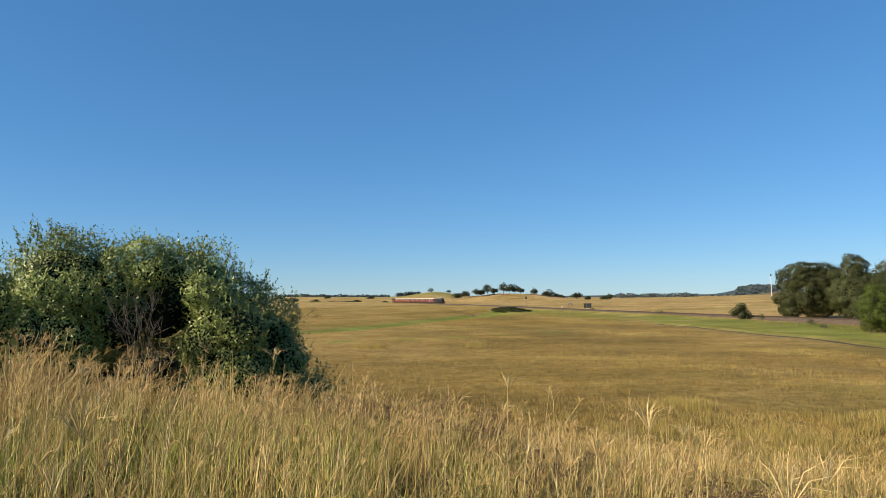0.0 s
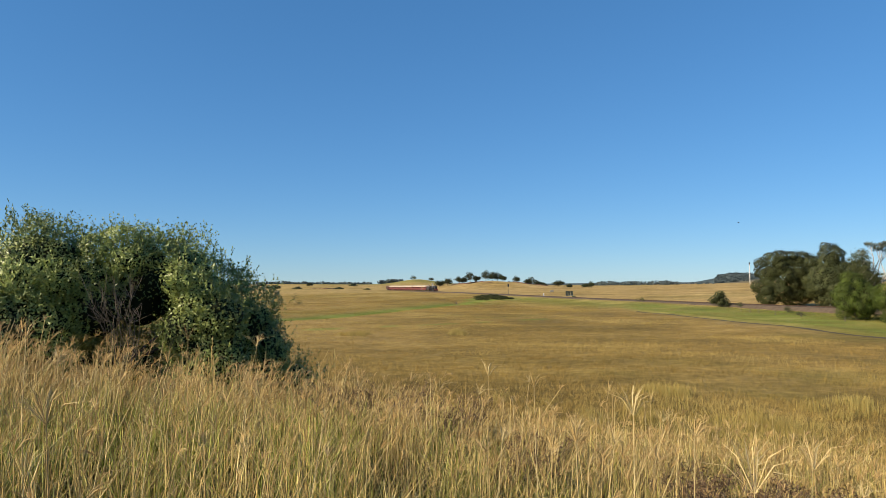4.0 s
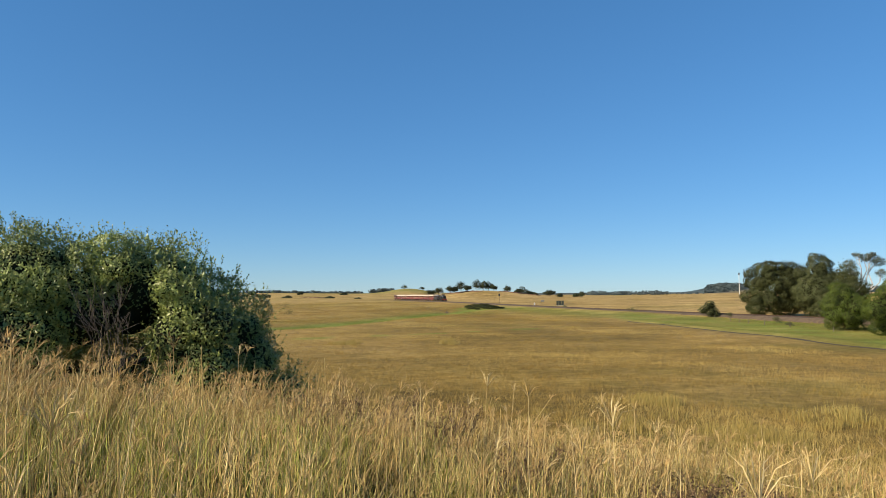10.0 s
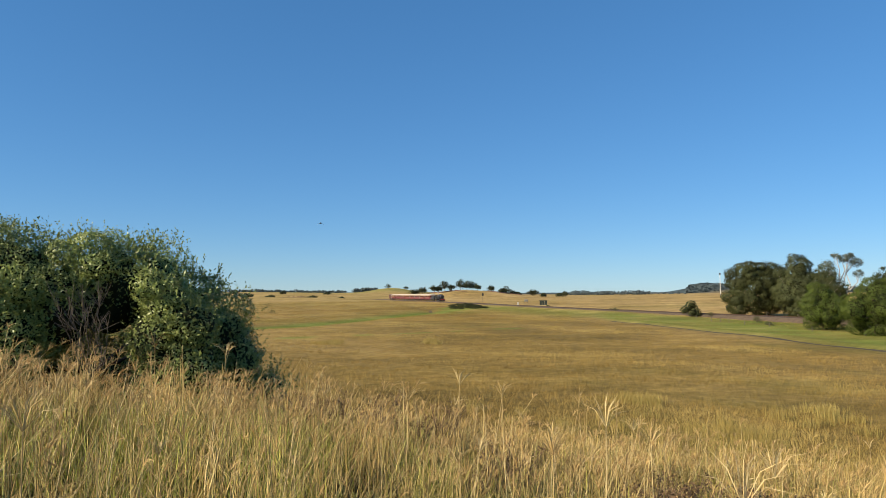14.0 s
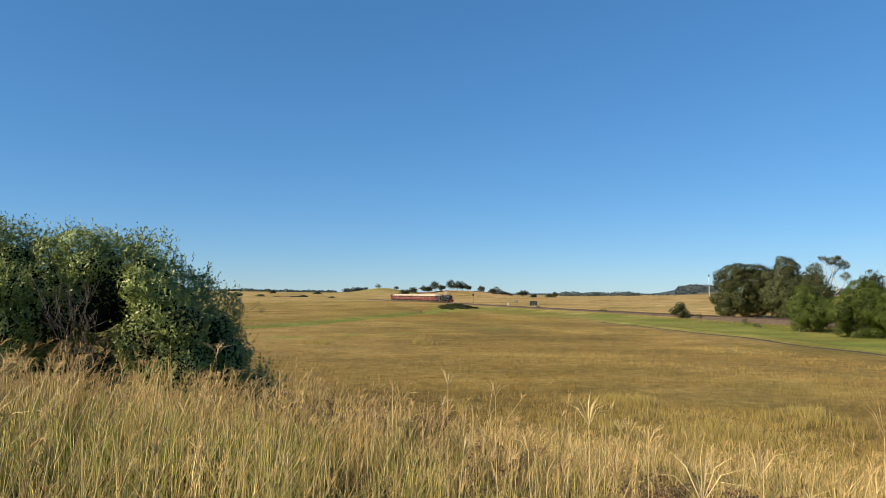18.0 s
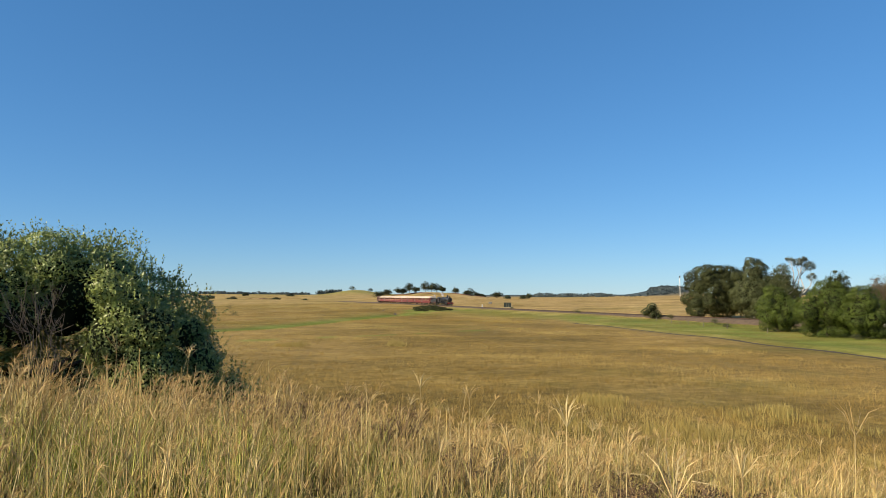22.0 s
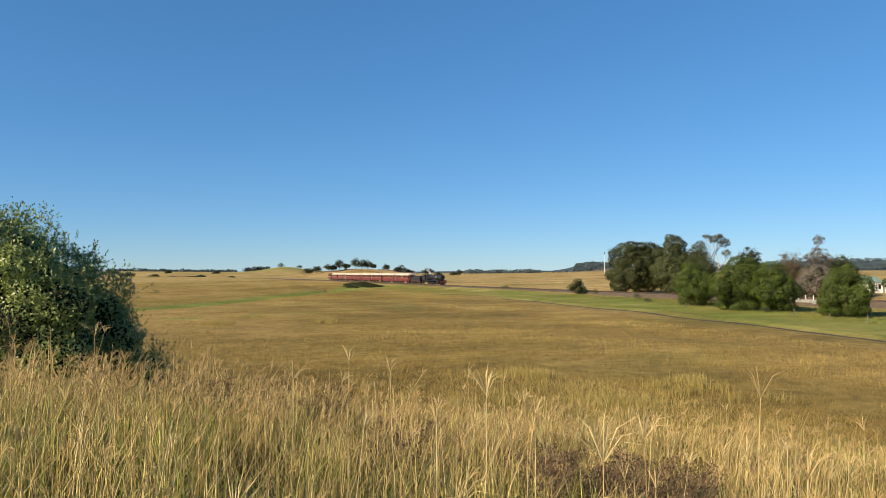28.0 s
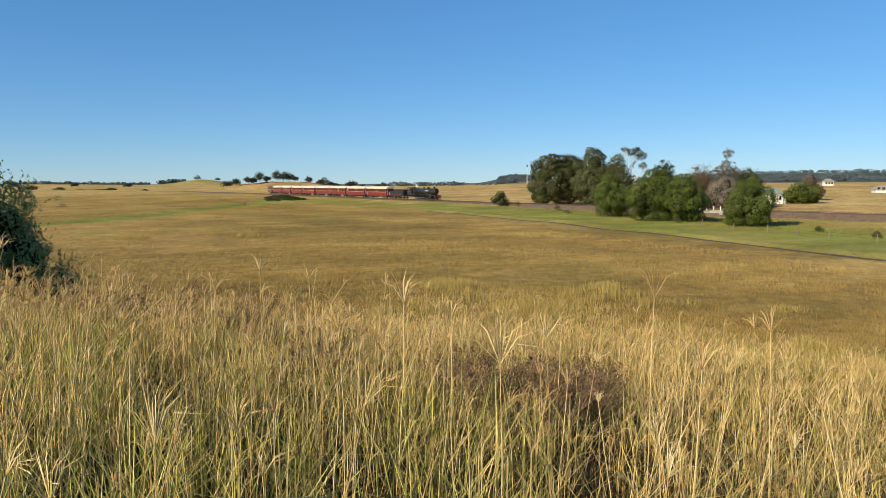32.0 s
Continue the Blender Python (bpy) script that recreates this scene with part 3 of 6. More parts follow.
def carriage(name, length, red=RED, roof=ROOF, windows=9, label="", van=False):
    car = empty(name)
    h, w, e = length / 2 - 0.35, 1.38, 0.75
    body = h - (0.0 if van else e)
    boxpart("underframe", (-h, h, -1.2, 1.2, 0.78, 1.02), IRON, car, 0.02)
    boxpart("body", (-body, body, -w, w, 1.02, 3.02), red, car, 0.03, "deep red timber body" if not van else "brown timber body")
    # roof: a shallow arch with overhanging ends and a clerestory-free crown
    prof = [(-w - 0.09, 2.98), (-w - 0.06, 3.16), (-w * 0.85, 3.40), (-w * 0.45, 3.58), (0, 3.66), (w * 0.45, 3.58), (w * 0.85, 3.40), (w + 0.06, 3.16), (w + 0.09, 2.98)]
    bm = bmesh.new()
    ring = [[bm.verts.new((x, y, z)) for y, z in prof] for x in (-h + 0.1, h - 0.1)]
    for i in range(len(prof) - 1):
        bm.faces.new((ring[0][i], ring[0][i + 1], ring[1][i + 1], ring[1][i]))
    bm.faces.new(ring[0])
    bm.faces.new(ring[1][::-1])
    bm.faces.new((ring[0][0], ring[1][0], ring[1][-1], ring[0][-1]))
    bmesh.ops.recalc_face_normals(bm, faces=bm.faces)
    part("roof", bm, roof, car, "sun-bleached cream roof" if not van else "")
    if not van:
        for x in np.linspace(-h * 0.7, h * 0.7, 4):
            part("roof_vent", rod(bmesh.new(), (x, 0, 3.58), (x, 0, 3.78), 0.13, 0.1, 8), ROOF, car)
    for sgn in (-1, 1):
        boxpart("waist_line", (-body, body, sgn * (w + 0.012) - 0.012, sgn * (w + 0.012) + 0.012, 1.88, 1.94), CREAM, car, 0, "cream waist line")
        boxpart("cornice", (-body, body, sgn * (w + 0.015) - 0.015, sgn * (w + 0.015) + 0.015, 2.90, 2.97), CREAM if not van else red, car)
        boxpart("sole_bar", (-h, h, sgn * 1.26 - 0.06, sgn * 1.26 + 0.06, 0.80, 1.02), red, car)
        pitch = (2 * body - 0.8) / windows
        for i in range(windows):
            x = -body + 0.4 + pitch * (i + 0.5)
            win = boxpart("window", (x - pitch * 0.36, x + pitch * 0.36, sgn * (w + 0.008) - 0.012, sgn * (w + 0.008) + 0.012, 2.06, 2.86), CREAM if i == 4 and not van else red, car)
            boxpart("pane", (x - pitch * 0.30, x + pitch * 0.30, sgn * (w + 0.018) - 0.008, sgn * (w + 0.018) + 0.008, 2.12, 2.80), GLASS, win)
        for x in (-h * 0.62, h * 0.62):
            boxpart("step_board", (x - 0.5, x + 0.5, sgn * 1.42 - 0.12, sgn * 1.42 + 0.12, 0.45, 0.50), WHITE, car, 0, "white-edged footboard")
        boxpart("battery_box", (-0.9, 0.9, sgn * 0.95 - 0.25, sgn * 0.95 + 0.25, 0.35, 0.78), IRON, car, 0.02)
    for end in (-1, 1):
        bm = bmesh.new()
        if not van:
            for y in (-1.25, -0.5, 0.5, 1.25):
                rod(bm, (end * (h - 0.1), y, 1.02), (end * (h - 0.1), y, 3.12 if abs(y) > 1 else 1.95), 0.035, seg=6)
            rod(bm, (end * (h - 0.1), -1.25, 1.9), (end * (h - 0.1), 1.25, 1.9), 0.025, seg=5)
            part("end_rail", bm, WHITE, car, "white platform rail")
        else:
            bm.free()
            boxpart("end_door", (end * body - 0.02, end * body + 0.02, -0.4, 0.4, 1.05, 2.95), CREAM, car)
        part("coupler", box(bmesh.new(), end * (h + 0.17) - 0.2, end * (h + 0.17) + 0.2, -0.12, 0.12, 0.75, 0.95, 0.02), IRON, car)
    car["sets"] = 1
    sets = []
    for x in (-h * 0.66, h * 0.66):
        sets += bogie(car, x, wb=1.8 if not van else 1.5)
    del car["sets"]
    return car


def locomotive():
    """A black passenger engine, 4-8-0, chimney ahead; x runs from -7.8 to 7.8."""
    lo = empty("steam_locomotive")
    bm = bmesh.new()
    rod(bm, (-3.6, 0, 2.35), (3.9, 0, 2.35), 0.86, 0.80, 24)
    for x in (-2.4, -0.9, 0.6, 2.1, 3.6):
        rod(bm, (x - 0.04, 0, 2.35), (x + 0.04, 0, 2.35), 0.88, seg=24, caps=False)
    part("boiler", bm, BLACK, lo, "black lagged boiler", True)
    bm = rod(bmesh.new(), (3.9, 0, 2.35), (5.9, 0, 2.35), 0.88, seg=24)
    part("smokebox", bm, BLACK, lo)
    bm = rod(bmesh.new(), (5.9, 0, 2.35), (6.02, 0, 2.35), 0.74, 0.68, 20)
    rod(bm, (6.02, 0, 2.35), (6.12, 0, 2.35), 0.12, seg=8)
    rod(bm, (6.04, -0.5, 2.35), (6.04, 0.5, 2.35), 0.03, seg=6)
    part("smokebox_door", bm, IRON, lo, "grey smokebox door")
    bm = rod(bmesh.new(), (5.0, 0, 3.1), (5.0, 0, 3.68), 0.24, 0.28, 16)
    rod(bm, (5.0, 0, 3.66), (5.0, 0, 3.74), 0.35, 0.33, 16)
    rod(bm, (5.0, 0, 3.08), (5.0, 0, 3.22), 0.42, 0.25, 16)
    part("chimney", bm, BLACK, lo)
    bm = bmesh.new()
    bmesh.ops.create_uvsphere(bm, u_segments=16, v_segments=10, radius=0.45, matrix=Matrix.Translation((2.2, 0, 3.22)) @ Matrix.Diagonal((1.1, 1, 0.95, 1)))
    part("steam_dome", bm, BLACK, lo, "", True)
    bm = rod(bmesh.new(), (0.2, 0, 3.1), (0.2, 0, 3.5), 0.3, 0.26, 12)
    part("sand_dome", bm, BLACK, lo)
    bm = rod(bmesh.new(), (-2.6, -0.12, 3.1), (-2.6, -0.12, 3.55), 0.06, seg=8)
    rod(bm, (-2.6, 0.14, 3.1), (-2.6, 0.14, 3.5), 0.06, seg=8)
    part("safety_valve", bm, BRASS, lo, "brass safety valves")
    bm = box(bmesh.new(), -4.4, -3.5, -0.95, 0.95, 1.25, 3.15, 0.08)
    part("firebox", bm, BLACK, lo)
    # cab with open side windows
    for sgn in (-1, 1):
        bm = bmesh.new()
        box(bm, -6.5, -4.4, sgn * 1.3 - 0.02, sgn * 1.3 + 0.02, 1.35, 2.35)
        box(bm, -6.5, -6.2, sgn * 1.3 - 0.02, sgn * 1.3 + 0.02, 2.35, 3.2)
        box(bm, -5.5, -5.3, sgn * 1.3 - 0.02, sgn * 1.3 + 0.02, 2.35, 3.2)
        box(bm, -4.65, -4.4, sgn * 1.3 - 0.02, sgn * 1.3 + 0.02, 2.35, 3.2)
        part("cab_side", bm, BLACK, lo)
        boxpart("cab_window", (-5.3, -4.65, sgn * 1.31 - 0.01, sgn * 1.31 + 0.01, 2.37, 3.1), GLASS, lo)
        boxpart("lining", (-6.4, -4.5, sgn * 1.325 - 0.004, sgn * 1.325 + 0.004, 2.2, 2.26), BUFFER_RED, lo, 0, "red lining on the cab")
        boxpart("running_board", (-4.4, 6.3, sgn * 1.1 - 0.22, sgn * 1.1 + 0.22, 1.38, 1.44), BLACK, lo)
        boxpart("valance", (-4.4, 6.3, sgn * 1.32 - 0.012, sgn * 1.32 + 0.012, 1.24, 1.42), BLACK, lo)
        bm = rod(bmesh.new(), (-4.4, sgn * 1.0, 2.75), (5.6, sgn * 0.98, 2.75), 0.025, seg=6)
        part("hand_rail", bm, STEEL, lo, "bright steel hand rail")
        bm = rod(bmesh.new(), (4.0, sgn * 1.02, 0.72), (5.35, sgn * 1.02, 0.72), 0.36, seg=16)
        rod(bm, (3.9, sgn * 1.02, 0.72), (5.45, sgn * 1.02, 0.72), 0.2, seg=12)
        box(bm, 4.1, 5.25, sgn * 1.0 - 0.25, sgn * 1.0 + 0.25, 1.0, 1.36, 0.05)
        part("cylinder", bm, BLACK, lo)
        bm = rod(bmesh.new(), (1.9, sgn * 1.1, 1.62), (3.7, sgn * 1.1, 1.62), 0.17, seg=12)
        part("air_reservoir", bm, BLACK, lo)
        bm = bmesh.new()
        box(bm, -6.3, -5.7, sgn * 1.2 - 0.15, sgn * 1.2 + 0.15, 0.55, 0.6)
        box(bm, -6.3, -5.7, sgn * 1.2 - 0.15, sgn * 1.2 + 0.15, 0.9, 0.95)
        part("cab_step", bm, IRON, lo)
    bm = bmesh.new()
    pr = [(-1.42, 3.18), (-0.8, 3.42), (0, 3.5), (0.8, 3.42), (1.42, 3.18)]
    ring = [[bm.verts.new((x, y, z)) for y, z in pr] for x in (-7.0, -4.2)]
    low = [[bm.verts.new((x, y, z - 0.06)) for y, z in pr] for x in (-7.0, -4.2)]
    for i in range(4):
        bm.faces.new((ring[0][i], ring[0][i + 1], ring[1][i + 1], ring[1][i]))
        bm.faces.new((low[1][i], low[1][i + 1], low[0][i + 1], low[0][i]))
    for k in (0, 1):
        for i in range(4):
            bm.faces.new((ring[k][i], low[k][i], low[k][i + 1], ring[k][i + 1]))
    for i in (0, 4):
        bm.faces.new((ring[0][i], ring[1][i], low[1][i], low[0][i]))
    bmesh.ops.recalc_face_normals(bm, faces=bm.faces)
    part("cab_roof", bm, BLACK, lo)
    boxpart("cab_front", (-4.46, -4.4, -1.28, 1.28, 1.35, 3.2), BLACK, lo)
    boxpart("frame", (-6.6, 6.5, -0.5, 0.5, 0.75, 1.25), IRON, lo, 0.03)
    boxpart("buffer_beam", (6.5, 6.62, -1.2, 1.2, 0.72, 1.2), BUFFER_RED, lo, 0.01, "red buffer beam")
    bm = bmesh.new()
    for y in np.linspace(-1.0, 1.0, 9):
        rod(bm, (6.6, y, 0.85), (7.35 - abs(y) * 0.45, y * 0.75, 0.15), 0.035, seg=5)
    box(bm, 6.7, 6.85, -0.85, 0.85, 0.12, 0.2)
    part("cowcatcher", bm, BLACK, lo, "slatted cowcatcher")
    bm = rod(bmesh.new(), (6.0, 0, 3.28), (6.3, 0, 3.28), 0.2, 0.22, 14)
    part("headlamp", bm, BRASS, lo, "round brass headlamp")
    part("coupler", box(bmesh.new(), 6.62, 7.5, -0.13, 0.13, 0.72, 0.96, 0.03), IRON, lo)
    drivers = [wheelset(lo, x, 0.62, "driving_wheelset") for x in (-3.2, -1.75, -0.3, 1.15)]
    leads = [wheelset(lo, x, 0.38, "leading_wheelset") for x in (3.9, 5.75)]
    rods = []
    for sgn in (-1, 1):
        bm = box(bmesh.new(), -2.2, 2.2, sgn * 0.78 - 0.035, sgn * 0.78 + 0.035, -0.06, 0.06, 0.01)
        for x in (-2.175, -0.725, 0.725, 2.175):
            rod(bm, (x, sgn * 0.78 - 0.06, 0), (x, sgn * 0.78 + 0.06, 0), 0.12, seg=10)
        ob = part("coupling_rod", bm, STEEL, lo, "bright coupling rod")
        ob.location = (-1.025, 0, 0.62)
        rods.append((ob, sgn))
    return lo, drivers, leads, rods


def tender():
    te = empty("coal_tender")
    boxpart("underframe", (-3.9, 3.9, -1.15, 1.15, 0.8, 1.05), IRON, te, 0.02)
    bm = box(bmesh.new(), -3.8, 3.7, -1.32, 1.32, 1.05, 2.25, 0.06)
    part("tank", bm, BLACK, te, "black riveted water tank")
    for sgn in (-1, 1):
        boxpart("coal_rail", (-1.6, 3.7, sgn * 1.26 - 0.03, sgn * 1.26 + 0.03, 2.25, 2.75), BLACK, te, 0.01)
        boxpart("lining", (-3.6, 3.5, sgn * 1.325 - 0.006, sgn * 1.325 + 0.006, 1.2, 1.26), BUFFER_RED, te, 0, "thin red lining")
    boxpart("bunker_back", (-1.66, -1.6, -1.26, 1.26, 2.25, 2.8), BLACK, te)
    rnd = random.Random(5)
    bm = bmesh.new()
    for i in range(70):
        x, y = rnd.uniform(-1.4, 3.4), rnd.uniform(-1.05, 1.05)
        q = rnd.uniform(0.14, 0.3)
        bmesh.ops.create_icosphere(bm, subdivisions=1, radius=q, matrix=Matrix.Translation((x, y, 2.3 + 0.5 * (1 - y * y) * rnd.uniform(0.4, 1))) @ Matrix.Diagonal((1.2, 0.9, 0.7, 1)))
    part("coal", bm, COAL, te, "heap of black coal")
    bm = rod(bmesh.new(), (-2.7, 0, 2.25), (-2.7, 0, 2.42), 0.3, seg=12)
    part("filler_lid", bm, BLACK, te)
    part("coupler", box(bmesh.new(), -4.35, -3.9, -0.12, 0.12, 0.75, 0.95, 0.02), IRON, te)
    for x in (-2.3, 2.3):
        bogie(te, x, 0.43, 1.7)
    return te


TRAIN = []       # (thing, metres from the train's nose to its middle, half wheelbase)


def make_train():
    lo, drivers, leads, rods = locomotive()
    tagged(lo, "black steam locomotive with brass headlamp, running on the railway", "locomotive")
    TRAIN.append((lo, 7.6, 3.0))
    te = tagged(tender(), "black coal tender heaped with coal behind the locomotive", "tender")
    TRAIN.append((te, 20.1, 2.3))
    first = tagged(carriage("passenger_carriage", 13.85), "deep red wooden passenger carriage with cream lines and pale roof", "carriage", "carriages of the train")
    for i in range(8):
        car = first if i == 0 else copy_thing(first, Matrix())
        TRAIN.append((car, 24.9 + 13.9 * (i + 0.5), 4.4))
    van = tagged(carriage("brake_van", 7.4, BROWN, BROWN, 3, van=True), "short dark brown wooden brake van at the tail of the train", "van")
    TRAIN.append((van, 24.9 + 13.9 * 8 + 3.8, 1.9))
    return drivers, leads, rods


DRIVERS, LEADS, RODS = make_train()


def nose(t):
    return 7.489 * t + 0.0779 * t * t / 2


def car_pose(t, back, half):
    s = nose(t) - back
    ax, ay, az, _ = on_line(s + half)
    bx, by, bz, _ = on_line(s - half)
    yaw = math.degrees(math.atan2(ay - by, ax - bx))
    pit = -math.degrees(math.atan2(az - bz, 2 * half))
    return pose((ax + bx) / 2, (ay + by) / 2, (az + bz) / 2, 0, pit, yaw)

# ---- plants ----


def leaf_cloud(rng, lobes, n, size, shell=0.55, droop=0.3, aspect=0.45, gaps=0.0):
    """Leaf quads round ellipsoid lobes (cx, cy, cz, rx, ry, rz): V, F."""
    L = np.array(lobes, float)
    vol = (L[:, 3] * L[:, 4] * L[:, 5]) ** (2 / 3)
    pick = rng.choice(len(L), n, p=vol / vol.sum())
    d = rng.normal(size=(n, 3))
    d /= np.linalg.norm(d, axis=1)[:, None]
    rad = shell + (1 - shell) * rng.random(n) ** 0.6
    # uneven outline: clump the radius by direction
    k = np.sin(d[:, 0] * 5 + pick * 1.7) * np.sin(d[:, 1] * 6 + pick) * np.sin(d[:, 2] * 5 + pick * 0.6)
    rad = rad * (1 + 0.22 * k) + rng.normal(0, 0.03, n)
    C = L[pick, :3] + d * rad[:, None] * L[pick, 3:6]
    if gaps:
        g = np.sin(C[:, 0] / gaps + 1) * np.sin(C[:, 1] / gaps + 2) * np.sin(C[:, 2] / gaps)
        C = C[g > -0.42]
        d = d[g > -0.42]
        n = len(C)
    nrm = d + rng.normal(0, 0.4, (n, 3))
    a = np.cross(nrm, rng.normal(size=(n, 3))) - np.array([0, 0, droop])
    a /= np.linalg.norm(a, axis=1)[:, None]
    b = np.cross(a, nrm)
    b /= np.linalg.norm(b, axis=1)[:, None] + 1e-9
    s = size * rng.uniform(0.6, 1.3, n)[:, None]
    V = np.stack([C - a * s * 0.5, C + b * s * aspect * 0.5, C + a * s * 0.5, C - b * s * aspect * 0.5], 1).reshape(-1, 3)
    F = np.arange(4 * n).reshape(-1, 4)
    return V, F


def lumps3(P, seed):
    """Smooth lumpy noise at places P, about -1 to 1."""
    r = np.random.default_rng(seed)
    out = np.zeros(len(P))
    for _ in range(8):
        k = r.normal(size=3)
        out += np.sin(P @ (k / np.linalg.norm(k) * r.uniform(4, 8)) + r.uniform(0, 6.28))
    return out / 2.4


def skin_cloud(rng, lobes, n, size, lump, aspect=0.5, depth=0.14, away=1.0, puff=0.30, hollows=(), rough=0.4):
    """Leaves crowded into the knobbly skin of the joined lobes: V, F."""
    L = np.array(lobes, float)
    area = (L[:, 3] * L[:, 4] + L[:, 3] * L[:, 5] + L[:, 4] * L[:, 5])
    want, n = n, n * 4
    pick = rng.choice(len(L), n, p=area / area.sum())
    d = rng.normal(size=(n, 3))
    d /= np.linalg.norm(d, axis=1)[:, None]
    keep = (d[:, 1] < 0.35) | (rng.random(n) < away)
    d, pick = d[keep], pick[keep]
    P = L[pick, :3] + d * L[pick, 3:6]
    b = 1 - 1.5 * np.abs(lumps3(P / lump * 0.30, 5))
    f = 1 - 1.5 * np.abs(lumps3(P / lump * 0.75, 6))
    n = len(P)
    rad = np.maximum(0.93 + puff * b * 0.5 + puff * f * 0.25, 0.82) - depth * rng.random(n) ** 2 + np.abs(rng.normal(0, 0.05, n)) * (rng.random(n) < 0.5)
    C = L[pick, :3] + d * rad[:, None] * L[pick, 3:6]
    keep = C[:, 2] > 0.02
    for j in range(len(L)):
        keep &= (pick == j) | (np.linalg.norm((C - L[j, :3]) / L[j, 3:6], axis=1) > 0.84)
    for hx, hy, hz, ha, hb, hc in hollows:
        keep &= ((C[:, 0] - hx) / ha) ** 2 + ((C[:, 1] - hy) / hb) ** 2 + ((C[:, 2] - hz) / hc) ** 2 > (0.35 + 0.35 * lumps3(C * 0.5, 12) + 0.75 * rng.random(n)) * (rng.random(n) < 0.86)
    C, d = C[keep][:want], d[keep][:want]
    n = len(C)
    nrm = d + rng.normal(0, rough, (n, 3))
    a = np.cross(nrm, rng.normal(size=(n, 3))) + np.array([0, 0, 0.25])
    a /= np.linalg.norm(a, axis=1)[:, None]
    b = np.cross(a, nrm)
    b /= np.linalg.norm(b, axis=1)[:, None] + 1e-9
    s = size * rng.uniform(0.6, 1.35, n)[:, None]
    V = np.stack([C - a * s * 0.5, C + b * s * aspect * 0.5, C + a * s * 0.5, C - b * s * aspect * 0.5], 1).reshape(-1, 3)
    return V, np.arange(4 * n).reshape(-1, 4)


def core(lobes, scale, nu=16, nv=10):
    """Added dark bodies for the shade inside a dense crown: knobbly, within the lobes."""
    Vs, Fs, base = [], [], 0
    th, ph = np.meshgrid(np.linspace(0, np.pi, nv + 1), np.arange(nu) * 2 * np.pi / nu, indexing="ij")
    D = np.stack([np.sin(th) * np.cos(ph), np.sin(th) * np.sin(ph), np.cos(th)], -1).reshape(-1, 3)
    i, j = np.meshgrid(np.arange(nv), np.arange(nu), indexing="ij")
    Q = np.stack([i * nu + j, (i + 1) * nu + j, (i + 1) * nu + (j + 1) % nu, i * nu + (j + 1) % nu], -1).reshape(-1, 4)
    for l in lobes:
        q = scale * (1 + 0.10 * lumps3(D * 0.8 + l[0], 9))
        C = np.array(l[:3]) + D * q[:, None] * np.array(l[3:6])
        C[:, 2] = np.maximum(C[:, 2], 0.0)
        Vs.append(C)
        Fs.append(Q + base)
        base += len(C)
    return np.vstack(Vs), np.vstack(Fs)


def clumps(rng, lobes, n, rad):
    """Small leaf clumps on the skins of big lobes: the knobbly crown of a real tree."""
    L = np.array(lobes, float)
    area = (L[:, 3] * L[:, 4] + L[:, 3] * L[:, 5] + L[:, 4] * L[:, 5])
    pick = rng.choice(len(L), n, p=area / area.sum())
    d = rng.normal(size=(n, 3))
    d[:, 2] += 0.25
    d /= np.linalg.norm(d, axis=1)[:, None]
    c = L[pick, :3] + d * L[pick, 3:6] * rng.uniform(0.6, 0.98, n)[:, None]
    s = rad * rng.uniform(0.55, 1.35, n)
    c[:, 2] = np.maximum(c[:, 2], s * 0.4)
    return [(*c[i], s[i], s[i], s[i] * 0.75) for i in range(n)]


def limb(bm, a, b, r0, r1, rnd, bend=0.12, seg=6, k=3):
    """A crooked tapered limb from a to b."""
    a, b = Vector(a), Vector(b)
    pts = [a]
    for i in range(1, k):
        p = a.lerp(b, i / k)
        q = (b - a).length * bend
        pts.append(p + Vector((rnd.uniform(-q, q), rnd.uniform(-q, q), rnd.uniform(-q, q) * 0.4)))
    pts.append(b)
    rings = []
    for i, p in enumerate(pts):
        d = (pts[min(i + 1, k)] - pts[max(i - 1, 0)]).normalized()
        q = d.to_track_quat('Z', 'Y')
        r = r0 + (r1 - r0) * i / k
        rings.append([bm.verts.new(p + q @ Vector((math.cos(j * 2 * math.pi / seg) * r, math.sin(j * 2 * math.pi / seg) * r, 0))) for j in range(seg)])
    for u, v in zip(rings[:-1], rings[1:]):
        for j in range(seg):
            bm.faces.new((u[j], u[(j + 1) % seg], v[(j + 1) % seg], v[j]))
    bm.faces.new(rings[-1])
    return pts


